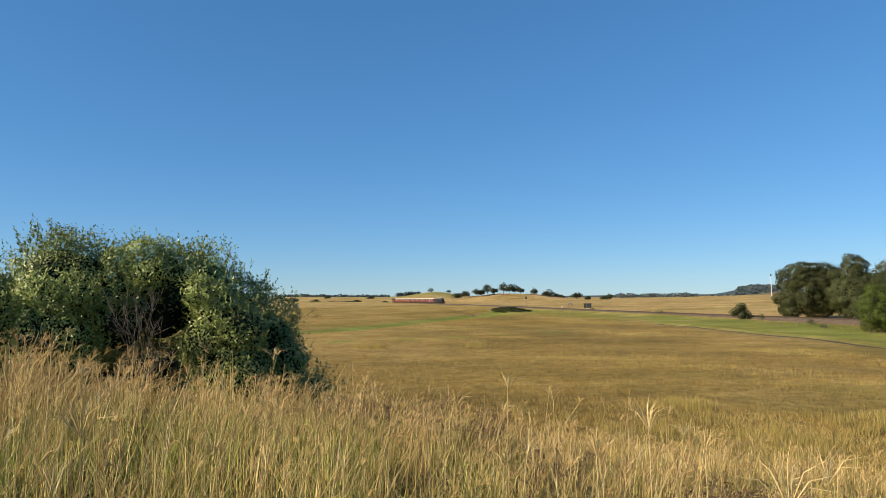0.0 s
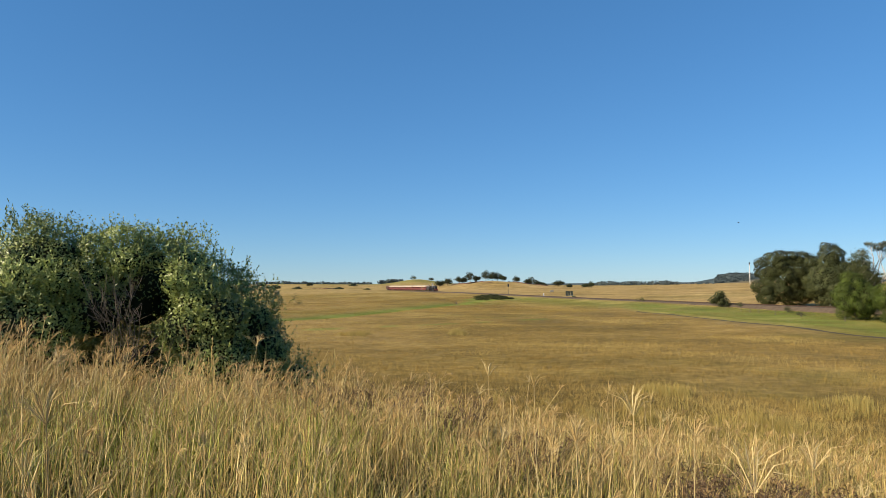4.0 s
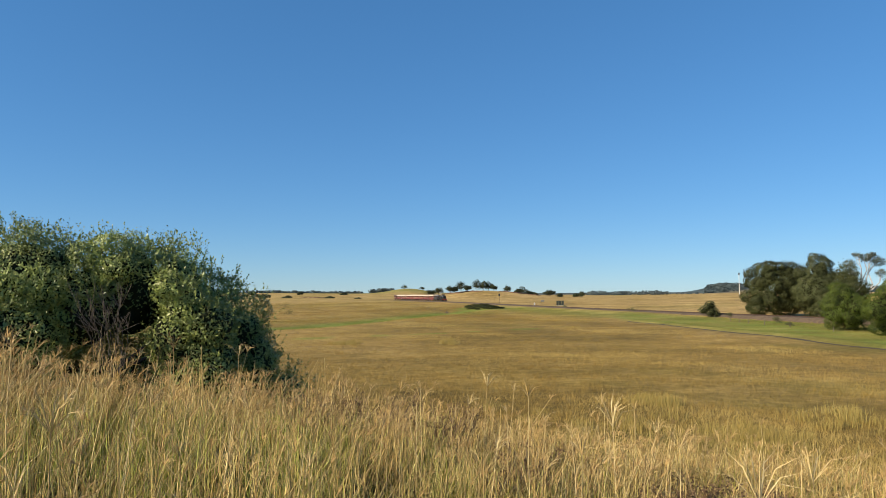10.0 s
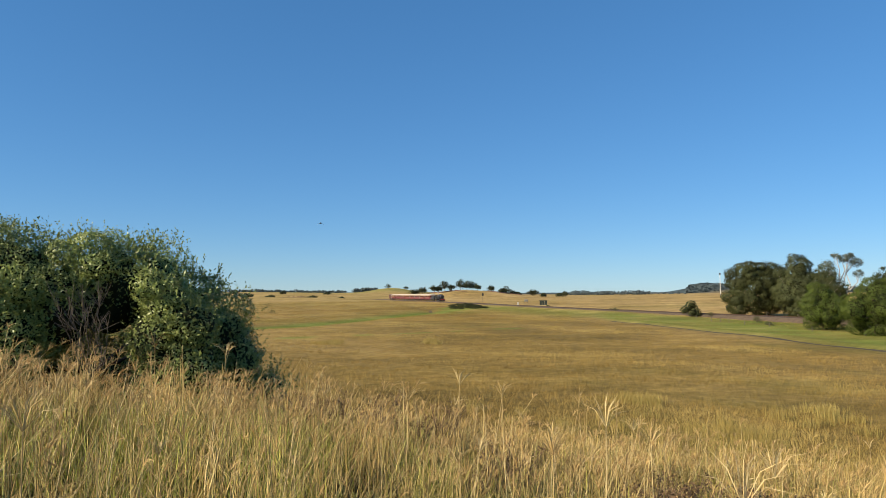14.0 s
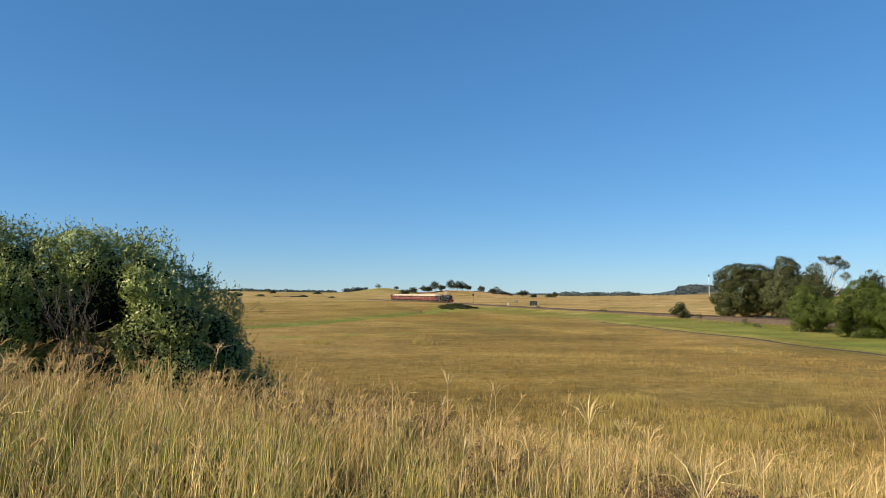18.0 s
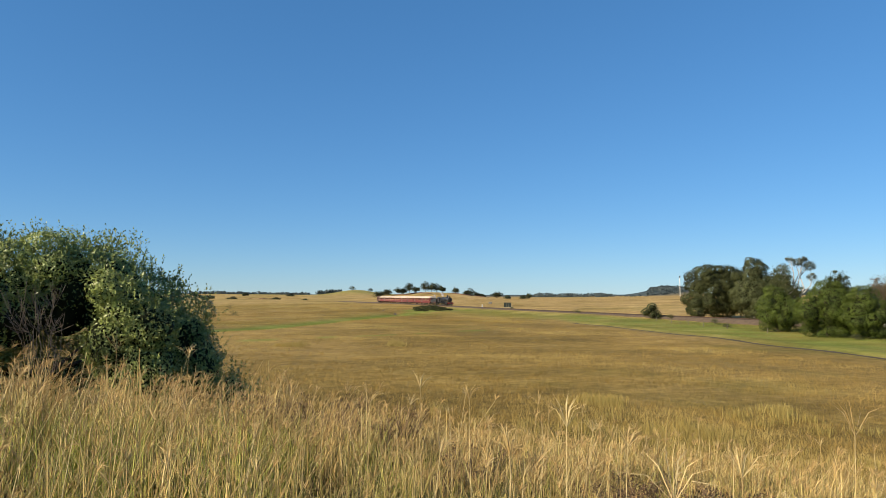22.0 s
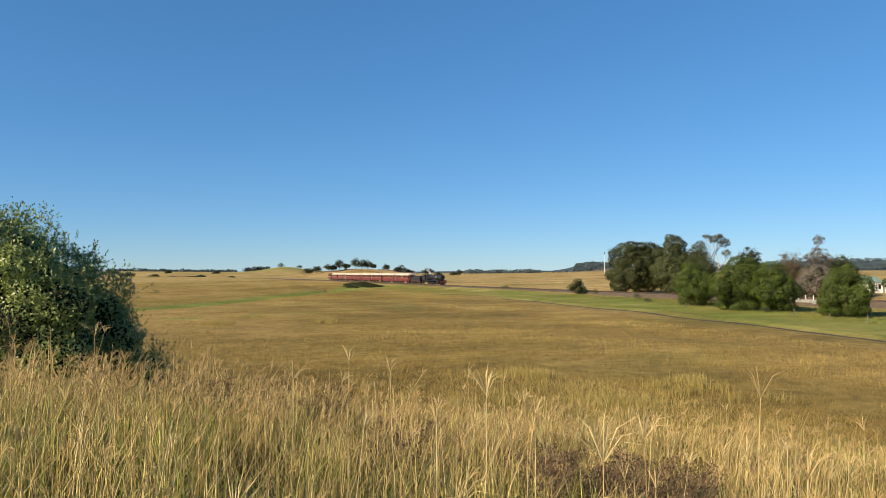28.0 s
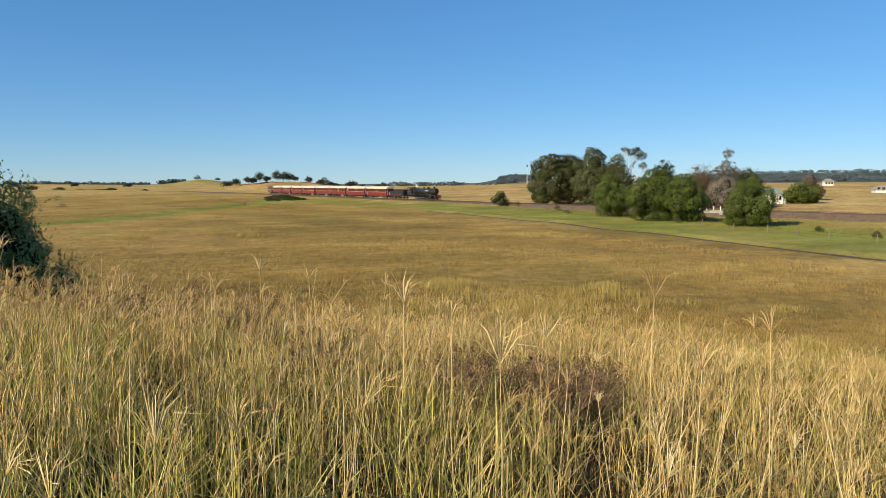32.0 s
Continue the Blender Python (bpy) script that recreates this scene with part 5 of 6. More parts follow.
def make_stalks():
    # the ones that stand out by themselves: bearing, distance, height of the head over the eye line (degrees), rays, ray length
    for i, (az, r, e, rays, ln) in enumerate(((-27.5, 2.3, -7.4, 18, 0.13), (-9.4, 2.0, -21.5, 14, 0.12), (3.7, 2.2, -18.6, 22, 0.10), (-2.7, 2.1, -18.0, 16, 0.15), (16.3, 3.0, -9.2, 12, 0.11), (36.9, 3.2, -8.4, 7, 0.12), (47.0, 2.6, -10.4, 6, 0.1),
                                              (5.2, 4.2, -6.6, 12, 0.1), (9.5, 4.0, -7.4, 12, 0.1), (-18.8, 4.4, -3.2, 12, 0.1), (-14.0, 5.2, -4.2, 12, 0.09), (-34.0, 3.6, -2.9, 12, 0.09), (-30.0, 3.8, -2.6, 12, 0.09), (26.5, 2.1, -13.5, 16, 0.12), (12.6, 2.6, -10.9, 20, 0.12),
                                              (30.0, 3.0, -12.0, 12, 0.11), (21.0, 3.4, -10.5, 12, 0.11), (-6.0, 4.6, -7.6, 12, 0.1), (0.5, 4.6, -8.0, 12, 0.1), (40.5, 2.4, -13.5, 14, 0.11))):
        x, y = polar(az, r)
        z = EYE + r * math.tan(radians(e)) - ln * 0.6
        grass_stalk(x, y, max(0.55, z - gz(x, y)), rays, ln * 1.15, 100 + i, 0.015, thick=0.0014)
    rnd = random.Random(77)
    for i in range(130):
        x, y = polar(rnd.uniform(-50, 58), rnd.uniform(1.8, 6.5))
        grass_stalk(x, y, rnd.uniform(0.78, 1.08), rnd.randint(7, 16), rnd.uniform(0.085, 0.13), 200 + i, rnd.uniform(0.03, 0.32))


make_stalks()


def sprigs(rng, C, D, length, leaves, size, aspect=0.42):
    """Leafy shoots from C along D: narrow leaves set round each shoot: V, F."""
    n = len(C)
    L = length * rng.uniform(0.55, 1.3, n)
    q = np.repeat(np.arange(n), leaves)
    m = len(q)
    t = rng.random(m) ** 0.8
    d = D[q]
    side = np.cross(d, rng.normal(size=(m, 3)))
    side /= np.linalg.norm(side, axis=1)[:, None] + 1e-9
    bow = np.array([0, 0, 1.0]) * (t * t * 0.25 * L[q])[:, None]
    P = C[q] + d * (t * L[q])[:, None] + bow
    a = d * rng.uniform(0.35, 1.0, m)[:, None] + side * rng.uniform(0.5, 1.0, m)[:, None] * (1.15 - 0.6 * t)[:, None] + rng.normal(0, 0.15, (m, 3))
    a /= np.linalg.norm(a, axis=1)[:, None]
    b = np.cross(a, d + rng.normal(0, 0.45, (m, 3)))
    b /= np.linalg.norm(b, axis=1)[:, None] + 1e-9
    s = (size * rng.uniform(0.6, 1.35, m) * (1.1 - 0.35 * t))[:, None]
    V = np.stack([P, P + a * s * 0.5 + b * s * aspect * 0.5, P + a * s, P + a * s * 0.5 - b * s * aspect * 0.5], 1).reshape(-1, 3)
    return V, np.arange(4 * m).reshape(-1, 4)


def shoot_places(rng, lobes, n, lump, hollows=(), away=0.25, lift=0.55):
    """Where shoots grow out of the joined lobes, and which way."""
    L = np.array(lobes, float)
    area = L[:, 3] * L[:, 4] + L[:, 3] * L[:, 5] + L[:, 4] * L[:, 5]
    k = 8 * n
    pick = rng.choice(len(L), k, p=area / area.sum())
    d = rng.normal(size=(k, 3))
    d /= np.linalg.norm(d, axis=1)[:, None]
    keep = (d[:, 1] < 0.35) | (rng.random(k) < away)
    d, pick = d[keep], pick[keep]
    P = L[pick, :3] + d * L[pick, 3:6]
    f = lumps3(P / lump * 0.30, 5)
    rad = 0.88 + 0.10 * f - 0.22 * rng.random(len(P)) ** 2
    C = L[pick, :3] + d * rad[:, None] * L[pick, 3:6]
    keep = (C[:, 2] > 0.05) & (rng.random(len(P)) < 0.55 + 0.5 * f)
    for j in range(len(L)):
        keep &= (pick == j) | (np.linalg.norm((C - L[j, :3]) / L[j, 3:6], axis=1) > 0.80)
    for hx, hy, hz, ha, hb, hc in hollows:
        keep &= ((C[:, 0] - hx) / ha) ** 2 + ((C[:, 1] - hy) / hb) ** 2 + ((C[:, 2] - hz) / hc) ** 2 > 0.45 + 0.35 * lumps3(C * 0.5, 12) + 0.6 * rng.random(len(P))
    C, d = C[keep][:n], d[keep][:n]
    D = d + np.array([0, 0, lift]) + rng.normal(0, 0.28, C.shape)
    return C, D / np.linalg.norm(D, axis=1)[:, None]


def make_bush():
    """The big rounded shrub on the bank's slope: stems, leafy shoots, added dark bodies for inner shade and a patch of
    bare twigs.
    """
    x, y = -7.6, 14.2
    z0 = gz(x, y) - 0.1
    rnd, rng = random.Random(3), np.random.default_rng(3)
    ob = tagged(empty("large_shrub", Matrix.Translation((x, y, z0))), "broad rounded dark green shrub with small leaves and bare grey twigs", "shrub")
    crown = [(0.0, -0.2, 3.05, 1.05, 1.6, 1.50), (-1.9, 0.1, 2.55, 1.4, 1.8, 1.30), (-3.8, 0.3, 2.2, 1.9, 1.8, 1.6), (-5.9, 0.6, 1.8, 1.8, 1.7, 1.6), (-1.1, -1.3, 2.6, 1.0, 0.9, 1.2), (0.40, -0.8, 3.15, 0.75, 0.9, 1.10), (0.25, -1.2, 2.3, 0.9, 0.8, 0.9),
             (1.65, 0.3, 3.2, 0.90, 1.3, 1.20), (1.05, -0.5, 2.9, 0.75, 0.9, 1.05), (2.5, 0.6, 3.0, 0.85, 1.2, 1.08), (3.1, 0.6, 2.66, 0.70, 1.1, 1.00), (3.7, 0.4, 2.22, 0.55, 0.9, 0.92), (4.1, 0.2, 2.0, 0.40, 0.7, 0.90), (4.45, 0.0, 1.6, 0.34, 0.6, 0.85),
             (3.25, -0.9, 2.85, 0.48, 0.5, 0.52), (3.7, -0.95, 2.5, 0.52, 0.5, 0.55), (3.05, -0.95, 2.25, 0.55, 0.5, 0.6), (3.5, -0.8, 1.7, 0.75, 0.7, 0.8)]
    skirt = [(1.2, 0.4, 1.1, 1.9, 1.1, 1.1), (-2.0, 0.0, 0.9, 2.2, 1.4, 1.0), (3.5, 0.3, 0.8, 1.2, 1.0, 0.9), (-4.6, 0.0, 1.0, 2.0, 1.5, 1.0), (4.95, 0.0, 1.1, 0.42, 0.5, 0.5)]
    lobes = crown + skirt
    bm = bmesh.new()
    for l in lobes:
        b = (rnd.uniform(-0.5, 0.5), rnd.uniform(-0.4, 0.4), 0)
        pts = limb(bm, b, l[:3], 0.05, 0.02, rnd, 0.1, 6)
        for _ in range(3):
            limb(bm, pts[-1], (l[0] + rnd.uniform(-0.6, 0.6) * l[3], l[1] + rnd.uniform(-0.6, 0.6) * l[4], l[2] + rnd.uniform(-0.2, 0.6) * l[5]), 0.02, 0.006, rnd, 0.06, 4)
    part("trunk", bm, DARK_BARK, ob)
    # leaves thinned here so the added dark bodies show as shade
    hollows = [(2.45, -0.6, 3.0, 0.62, 1.8, 0.70), (1.85, -1.2, 2.25, 0.85, 1.4, 0.65), (4.25, -0.8, 2.2, 0.30, 0.6, 0.7)]
    puffs = lobes + clumps(rng, crown, 60, 0.40)
    V, F = skin_cloud(rng, puffs, 160000, 0.064, 0.36, 0.45, 0.22, 0.2, 0.24, hollows)
    C, D = shoot_places(rng, puffs, 6500, 0.36, hollows)
    V2, F2 = sprigs(rng, C, D, 0.30, 13, 0.068)
    under(new("crown", raw_mesh("crown", np.vstack([V, V2]), np.vstack([F, F2 + len(V)]), BUSH_LEAF)), ob)
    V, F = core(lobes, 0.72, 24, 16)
    under(new("inner_foliage", raw_mesh("inner_foliage", V, F, CROWN_SHADE)), ob, "added dark body for the shade inside the shrub")
    bm = bmesh.new()
    for i in range(22):
        a = rnd.uniform(-0.5, 0.5)
        e = Vector((2.05 + a, -1.85 + rnd.uniform(-0.25, 0.15), rnd.uniform(2.75, 3.4) - 0.5 * a * a))
        pts = limb(bm, (2.05 + a * 0.4, -1.4, 1.7), e, 0.006, 0.003, rnd, 0.06, 4, 4)
        for _ in range(3):
            limb(bm, pts[-2], e + Vector((rnd.uniform(-0.25, 0.25), rnd.uniform(-0.1, 0.1), rnd.uniform(-0.2, 0.15))), 0.006, 0.003, rnd, 0.05, 4, 2)
    part("deadwood", bm, GREY_TWIG, ob, "bare grey dead twigs")


make_bush()


def rounded(rx, ry, h, n, rnd, low=0.25):
    """Uneven lobes of a crown that fills an ellipse rx, ry and stands h high."""
    out = []
    for i in range(n):
        a = i * 2.4 + rnd.uniform(-0.35, 0.35)
        q = math.sqrt((i + 0.5) / n) * rnd.uniform(0.82, 1.1)
        f = h * (0.42 + 0.28 * (1 - q) + rnd.uniform(-0.14, 0.12))
        if i % 3 == 2:
            f = h * (low + rnd.uniform(0.08, 0.2))
        k = rnd.uniform(0.30, 0.52)
        out.append((rx * 0.68 * q * math.cos(a), ry * 0.68 * q * math.sin(a), max(f, h * low), rx * k, ry * k, h * rnd.uniform(0.20, 0.34)))
    out.append((rx * rnd.uniform(-0.2, 0.2), 0, h * 0.76, rx * 0.5, ry * 0.5, h * 0.27))
    return out


# lobes of the broad tree's crown
BROAD_CROWN = [(-4.5, 0, 3.5, 3.1, 3, 3.2), (-4.3, 0, 7.5, 3.1, 3, 2.8), (-1.8, 0, 10.0, 3.3, 3.2, 2.5), (1.6, -0.5, 10.2, 3.3, 3.2, 2.3), (4.4, 0, 8.4, 2.9, 3, 2.6), (4.8, 0, 4.6, 2.9, 3, 3.4), (0, -2.2, 6.5, 4.2, 2.6, 3.8),
               (0, -1.5, 3.0, 4.5, 2.8, 3.0), (-2.6, -2.2, 8.4, 2.3, 2, 1.9), (2.6, -2.4, 7.6, 2.3, 2, 1.9), (-3.4, -2.4, 4.8, 2.2, 1.8, 2.0), (3.2, -2.2, 3.6, 2.2, 1.8, 2.0)]


def make_trees():
    rnd = random.Random(21)
    p = polar
    tree("broad_tree", *p(28.4, 174), BROAD_CROWN, 36000, 0.5, DARK_LEAF, BARK, 0.42, 2, "dense broad dark green tree standing behind the railway", knob=1.15, knobs=130)
    tree("gum_tree", *p(31.0, 166), rounded(5.4, 4.4, 13.0, 16, rnd, 0.25), 19000, 0.5, OLIVE_LEAF, PALE_BARK, 0.3, 4, "olive-green gum tree with pale forking limbs", knob=1.0, knobs=55)
    tree("gum_tree", *p(33.9, 176), [(-3.0, 0, 11.6, 1.5, 1.4, 1.2), (0.3, 0.3, 13.0, 1.4, 1.4, 1.0), (3.2, 0, 12.2, 1.6, 1.4, 1.3), (4.0, 0.2, 9.6, 1.3, 1.2, 1.0), (-1.4, 0, 13.6, 1.0, 1, 0.7), (1.9, 0, 13.5, 1.1, 1, 0.8), (-2.6, 0, 9.4, 1.2, 1.2, 0.8)], 7000, 0.27, GUM_LEAF, WHITE_BARK, 0.36, 5,
         "tall gum tree with bare white limbs and thin grey foliage", gaps=0.6, knob=0.6, knobs=34)
    tree("gum_tree", *p(32.8, 166), rounded(5.2, 4.2, 12.0, 14, rnd, 0.2), 19000, 0.42, OLIVE_LEAF, PALE_BARK, 0.3, 6, "green gum tree among the trackside trees", gaps=0.8, knob=1.0, knobs=50)
    tree("shrub", *p(31.6, 163), rounded(3.6, 3, 6.0, 8, rnd, 0.15), 8000, 0.4, OLIVE_LEAF, BARK, 0.15, 7, "olive shrub beside the railway", "shrub", knob=0.8, knobs=50)
    tree("round_shrub", *p(32.7, 127), rounded(3.5, 3.2, 7.4, 14, rnd, 0.12), 20000, 0.32, GREEN_LEAF, BARK, 0.2, 8, "rounded leafy green shrub below the railway", "shrub", knob=0.75, knobs=110)
    tree("round_shrub", *p(35.8, 113), rounded(4.6, 3.6, 8.0, 16, rnd, 0.08), 27000, 0.32, GREEN_LEAF, BARK, 0.2, 9, "large rounded green shrub below the railway", "shrub", knob=0.8, knobs=130)
    tree("round_shrub", *p(38.3, 112), rounded(3.8, 3.2, 6.8, 14, rnd, 0.08), 22000, 0.32, GREEN_LEAF, BARK, 0.2, 10, "rounded green shrub below the railway", "shrub", knob=0.75, knobs=110)
    tree("round_shrub", *p(42.9, 105), rounded(3.8, 3.3, 6.6, 15, rnd, 0.1), 25000, 0.3, GREEN_LEAF, BARK, 0.2, 11, "bright green rounded shrub beside the embankment", "shrub", knob=0.75, knobs=120)
    tree("brown_tree", *p(39.5, 160), rounded(6.8, 4, 9.8, 14, rnd, 0.14), 24000, 0.28, BROWN_LEAF, BARK, 0.25, 12, "reddish brown half-dead tree behind the railway", gaps=0.7, knob=0.8, knobs=60)
    tree("dead_topped_tree", *p(41.2, 158), [(0, 0, 9.0, 1.9, 1.6, 1.7), (0.2, 0, 11.8, 1.3, 1.1, 1.2), (-1.8, 0, 8.2, 1.6, 1.5, 1.3), (2.0, 0, 7.8, 1.7, 1.5, 1.3)], 6500, 0.22, BROWN_LEAF, TWIG, 0.25, 13, "brown tree with a thin dead top", gaps=0.6, knob=0.55, knobs=40)
    tree("mauve_shrub", *p(41.0, 149), rounded(3.8, 3, 7.0, 10, rnd, 0.15), 13000, 0.28, MAUVE_LEAF, TWIG, 0.2, 14, "greyish mauve dead shrub beside the line", "shrub", knob=0.6, knobs=70)
    tree("gum_tree", *p(42.8, 162), rounded(5.2, 3, 8.8, 10, rnd, 0.15), 12000, 0.42, OLIVE_LEAF, BARK, 0.25, 15, "olive gum tree behind the shrubs", gaps=0.8, knob=0.8, knobs=50)
    tree("gum_tree", *p(36.6, 172), rounded(5.0, 3, 10.8, 10, rnd, 0.2), 10000, 0.42, DARK_LEAF, BARK, 0.25, 16, "dark gum tree behind the shrubs", gaps=0.8, knob=0.8, knobs=50)
    tree("hedge_tree", *p(46.4, 192), rounded(6.6, 3, 5.0, 12, rnd, 0.12), 11000, 0.4, GREEN_LEAF, BARK, 0.2, 17, "low spreading green tree beside the cottage", knob=0.8, knobs=60)
    tree("hedge_tree", *p(47.0, 215), rounded(4.6, 3, 7.0, 9, rnd, 0.2), 5000, 0.42, BROWN_LEAF, BARK, 0.2, 18, "grey-brown tree beyond the cottage", gaps=0.7, knob=0.8, knobs=40)
    tree("track_bush", *p(23.5, 165), rounded(2.4, 1.9, 3.6, 10, rnd, 0.12), 6500, 0.2, OLIVE_LEAF, BARK, 0.1, 19, "dark rounded bush beside the railway", "shrub", knob=0.4, knobs=60)
    for a, d, w, h, sd in ((24.9, 163, 1.1, 1.3, 20), (28.2, 146, 1.2, 1.6, 21), (29.0, 138, 1.0, 0.9, 22), (47.6, 96, 0.7, 0.9, 23), (51.2, 89, 0.7, 0.9, 24), (37.6, 108, 1.0, 0.9, 25), (12.3, 236, 1.2, 0.9, 26), (17.6, 190, 1.5, 1.3, 27), (-10.5, 200, 2.4, 1.7, 28), (-10.8, 282, 2.8, 2.4, 29)):
        tree("low_bush", *p(a, d), rounded(w, w * 0.9, h, 6, rnd, 0.2), 700, 0.14, OLIVE_LEAF, BARK, 0.05, sd, "low scrubby olive bush in the grass", "shrub", group="low bushes")
    for i in range(56):
        mx, my = MOUND[0] + rnd.triangular(-7.5, 9), MOUND[1] + rnd.uniform(-5, 4)
        tree("mound_weed", mx, my, rounded(rnd.uniform(1.0, 1.8), 1.2, rnd.uniform(0.45, 0.8), 5, rnd, 0.2), 420, 0.24, DARK_LEAF, BARK, 0.04, 300 + i, "dark green weedy growth on the grassy mound", "weed", group="weeds on the mound")
    # trees of the knoll
    for a, d, w, h, sd in ((1.17, 690, 6, 8.4, 30), (1.88, 700, 5.5, 9.4, 31), (2.88, 705, 6, 9.6, 32), (3.25, 708, 4, 7.5, 47), (3.73, 712, 6.5, 13.5, 33), (4.3, 725, 4, 8.5, 34), (5.06, 722, 5, 14.5, 35), (5.6, 722, 5.5, 12.5, 36), (6.0, 728, 5.5, 12.5, 37), (6.48, 722, 4, 9.5, 38),
                           (7.6, 728, 4.5, 9.5, 39), (8.45, 745, 3.5, 8, 48), (8.87, 760, 6, 12, 40), (9.4, 770, 5, 8.5, 41), (9.87, 780, 4, 6.5, 42), (11.05, 700, 5.6, 9, 43), (11.9, 800, 4, 6, 44), (13.2, 820, 4, 6, 45), (13.7, 800, 4.6, 9, 46)):
        tree("paddock_tree", *p(a, d), rounded(w * rnd.uniform(1.0, 1.25), w * 0.9, h * 0.86, 10, rnd, 0.36), 1500, 0.95, KNOLL_LEAF, BARK, 0.4, sd, "dark round-crowned paddock tree on the knoll", group="trees on the knoll", sink=0.4, aspect=0.6, gaps=1.5)
    for a, d, w, h, sd in ((-10.6, 760, 6, 5, 50), (-9.6, 900, 4, 6, 51), (-7.2, 640, 4, 3, 52), (-4.9, 620, 3.4, 4, 53), (-1.0, 1400, 7, 14, 54), (0.5, 1480, 6, 9, 55), (1.7, 1480, 5, 7, 56), (-12.5, 700, 8, 6, 57), (-13.4, 900, 6, 8, 58), (-6.0, 900, 5, 5, 59)):
        tree("scattered_tree", *p(a, d), rounded(w * 1.2, w, h * 0.8, 6, rnd, 0.3), 420, 1.5, KNOLL_LEAF, BARK, 0.35, sd, "dark lone tree out in the paddocks", group="scattered trees", sink=0.4, aspect=0.6)


make_trees()


def make_far_woods():
    rng = np.random.default_rng(8)
    lobes = []
    for a0, a1, d, h, n in ((-11.5, -8.0, 1500, 5, 50), (-8.4, -4.6, 1650, 6, 70), (-4.0, -2.0, 1620, 8, 34), (13.9, 20.5, 1750, 9, 60), (23.2, 26.2, 2300, 9, 130), (29, 64, 2700, 14, 160), (29, 64, 3000, 14, 200), (29, 64, 3300, 14, 240), (29, 64, 3600, 14, 200), (-16, -11, 1450, 6, 50), (20.5, 23.5, 1800, 5, 10)):
        a, dd = np.radians(rng.uniform(a0, a1, n)), d + rng.uniform(-140, 140, n)
        x, y, q = dd * np.sin(a), dd * np.cos(a), h * rng.uniform(0.6, 1.15, n)
        lobes += zip(x, y, ground_z(x, y) + q * 0.5, q * rng.uniform(0.6, 1.6, n), q, q * 0.55)
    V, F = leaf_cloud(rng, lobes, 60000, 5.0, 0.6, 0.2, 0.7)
    tagged(new("distant_woods", raw_mesh("distant_woods", V, F, HAZED_WOOD_LEAF)), "dark belts of woodland along the skyline with haze put into their colour", "woods", kind="stuff")


make_far_woods()

# ---- trackside things and buildings ----


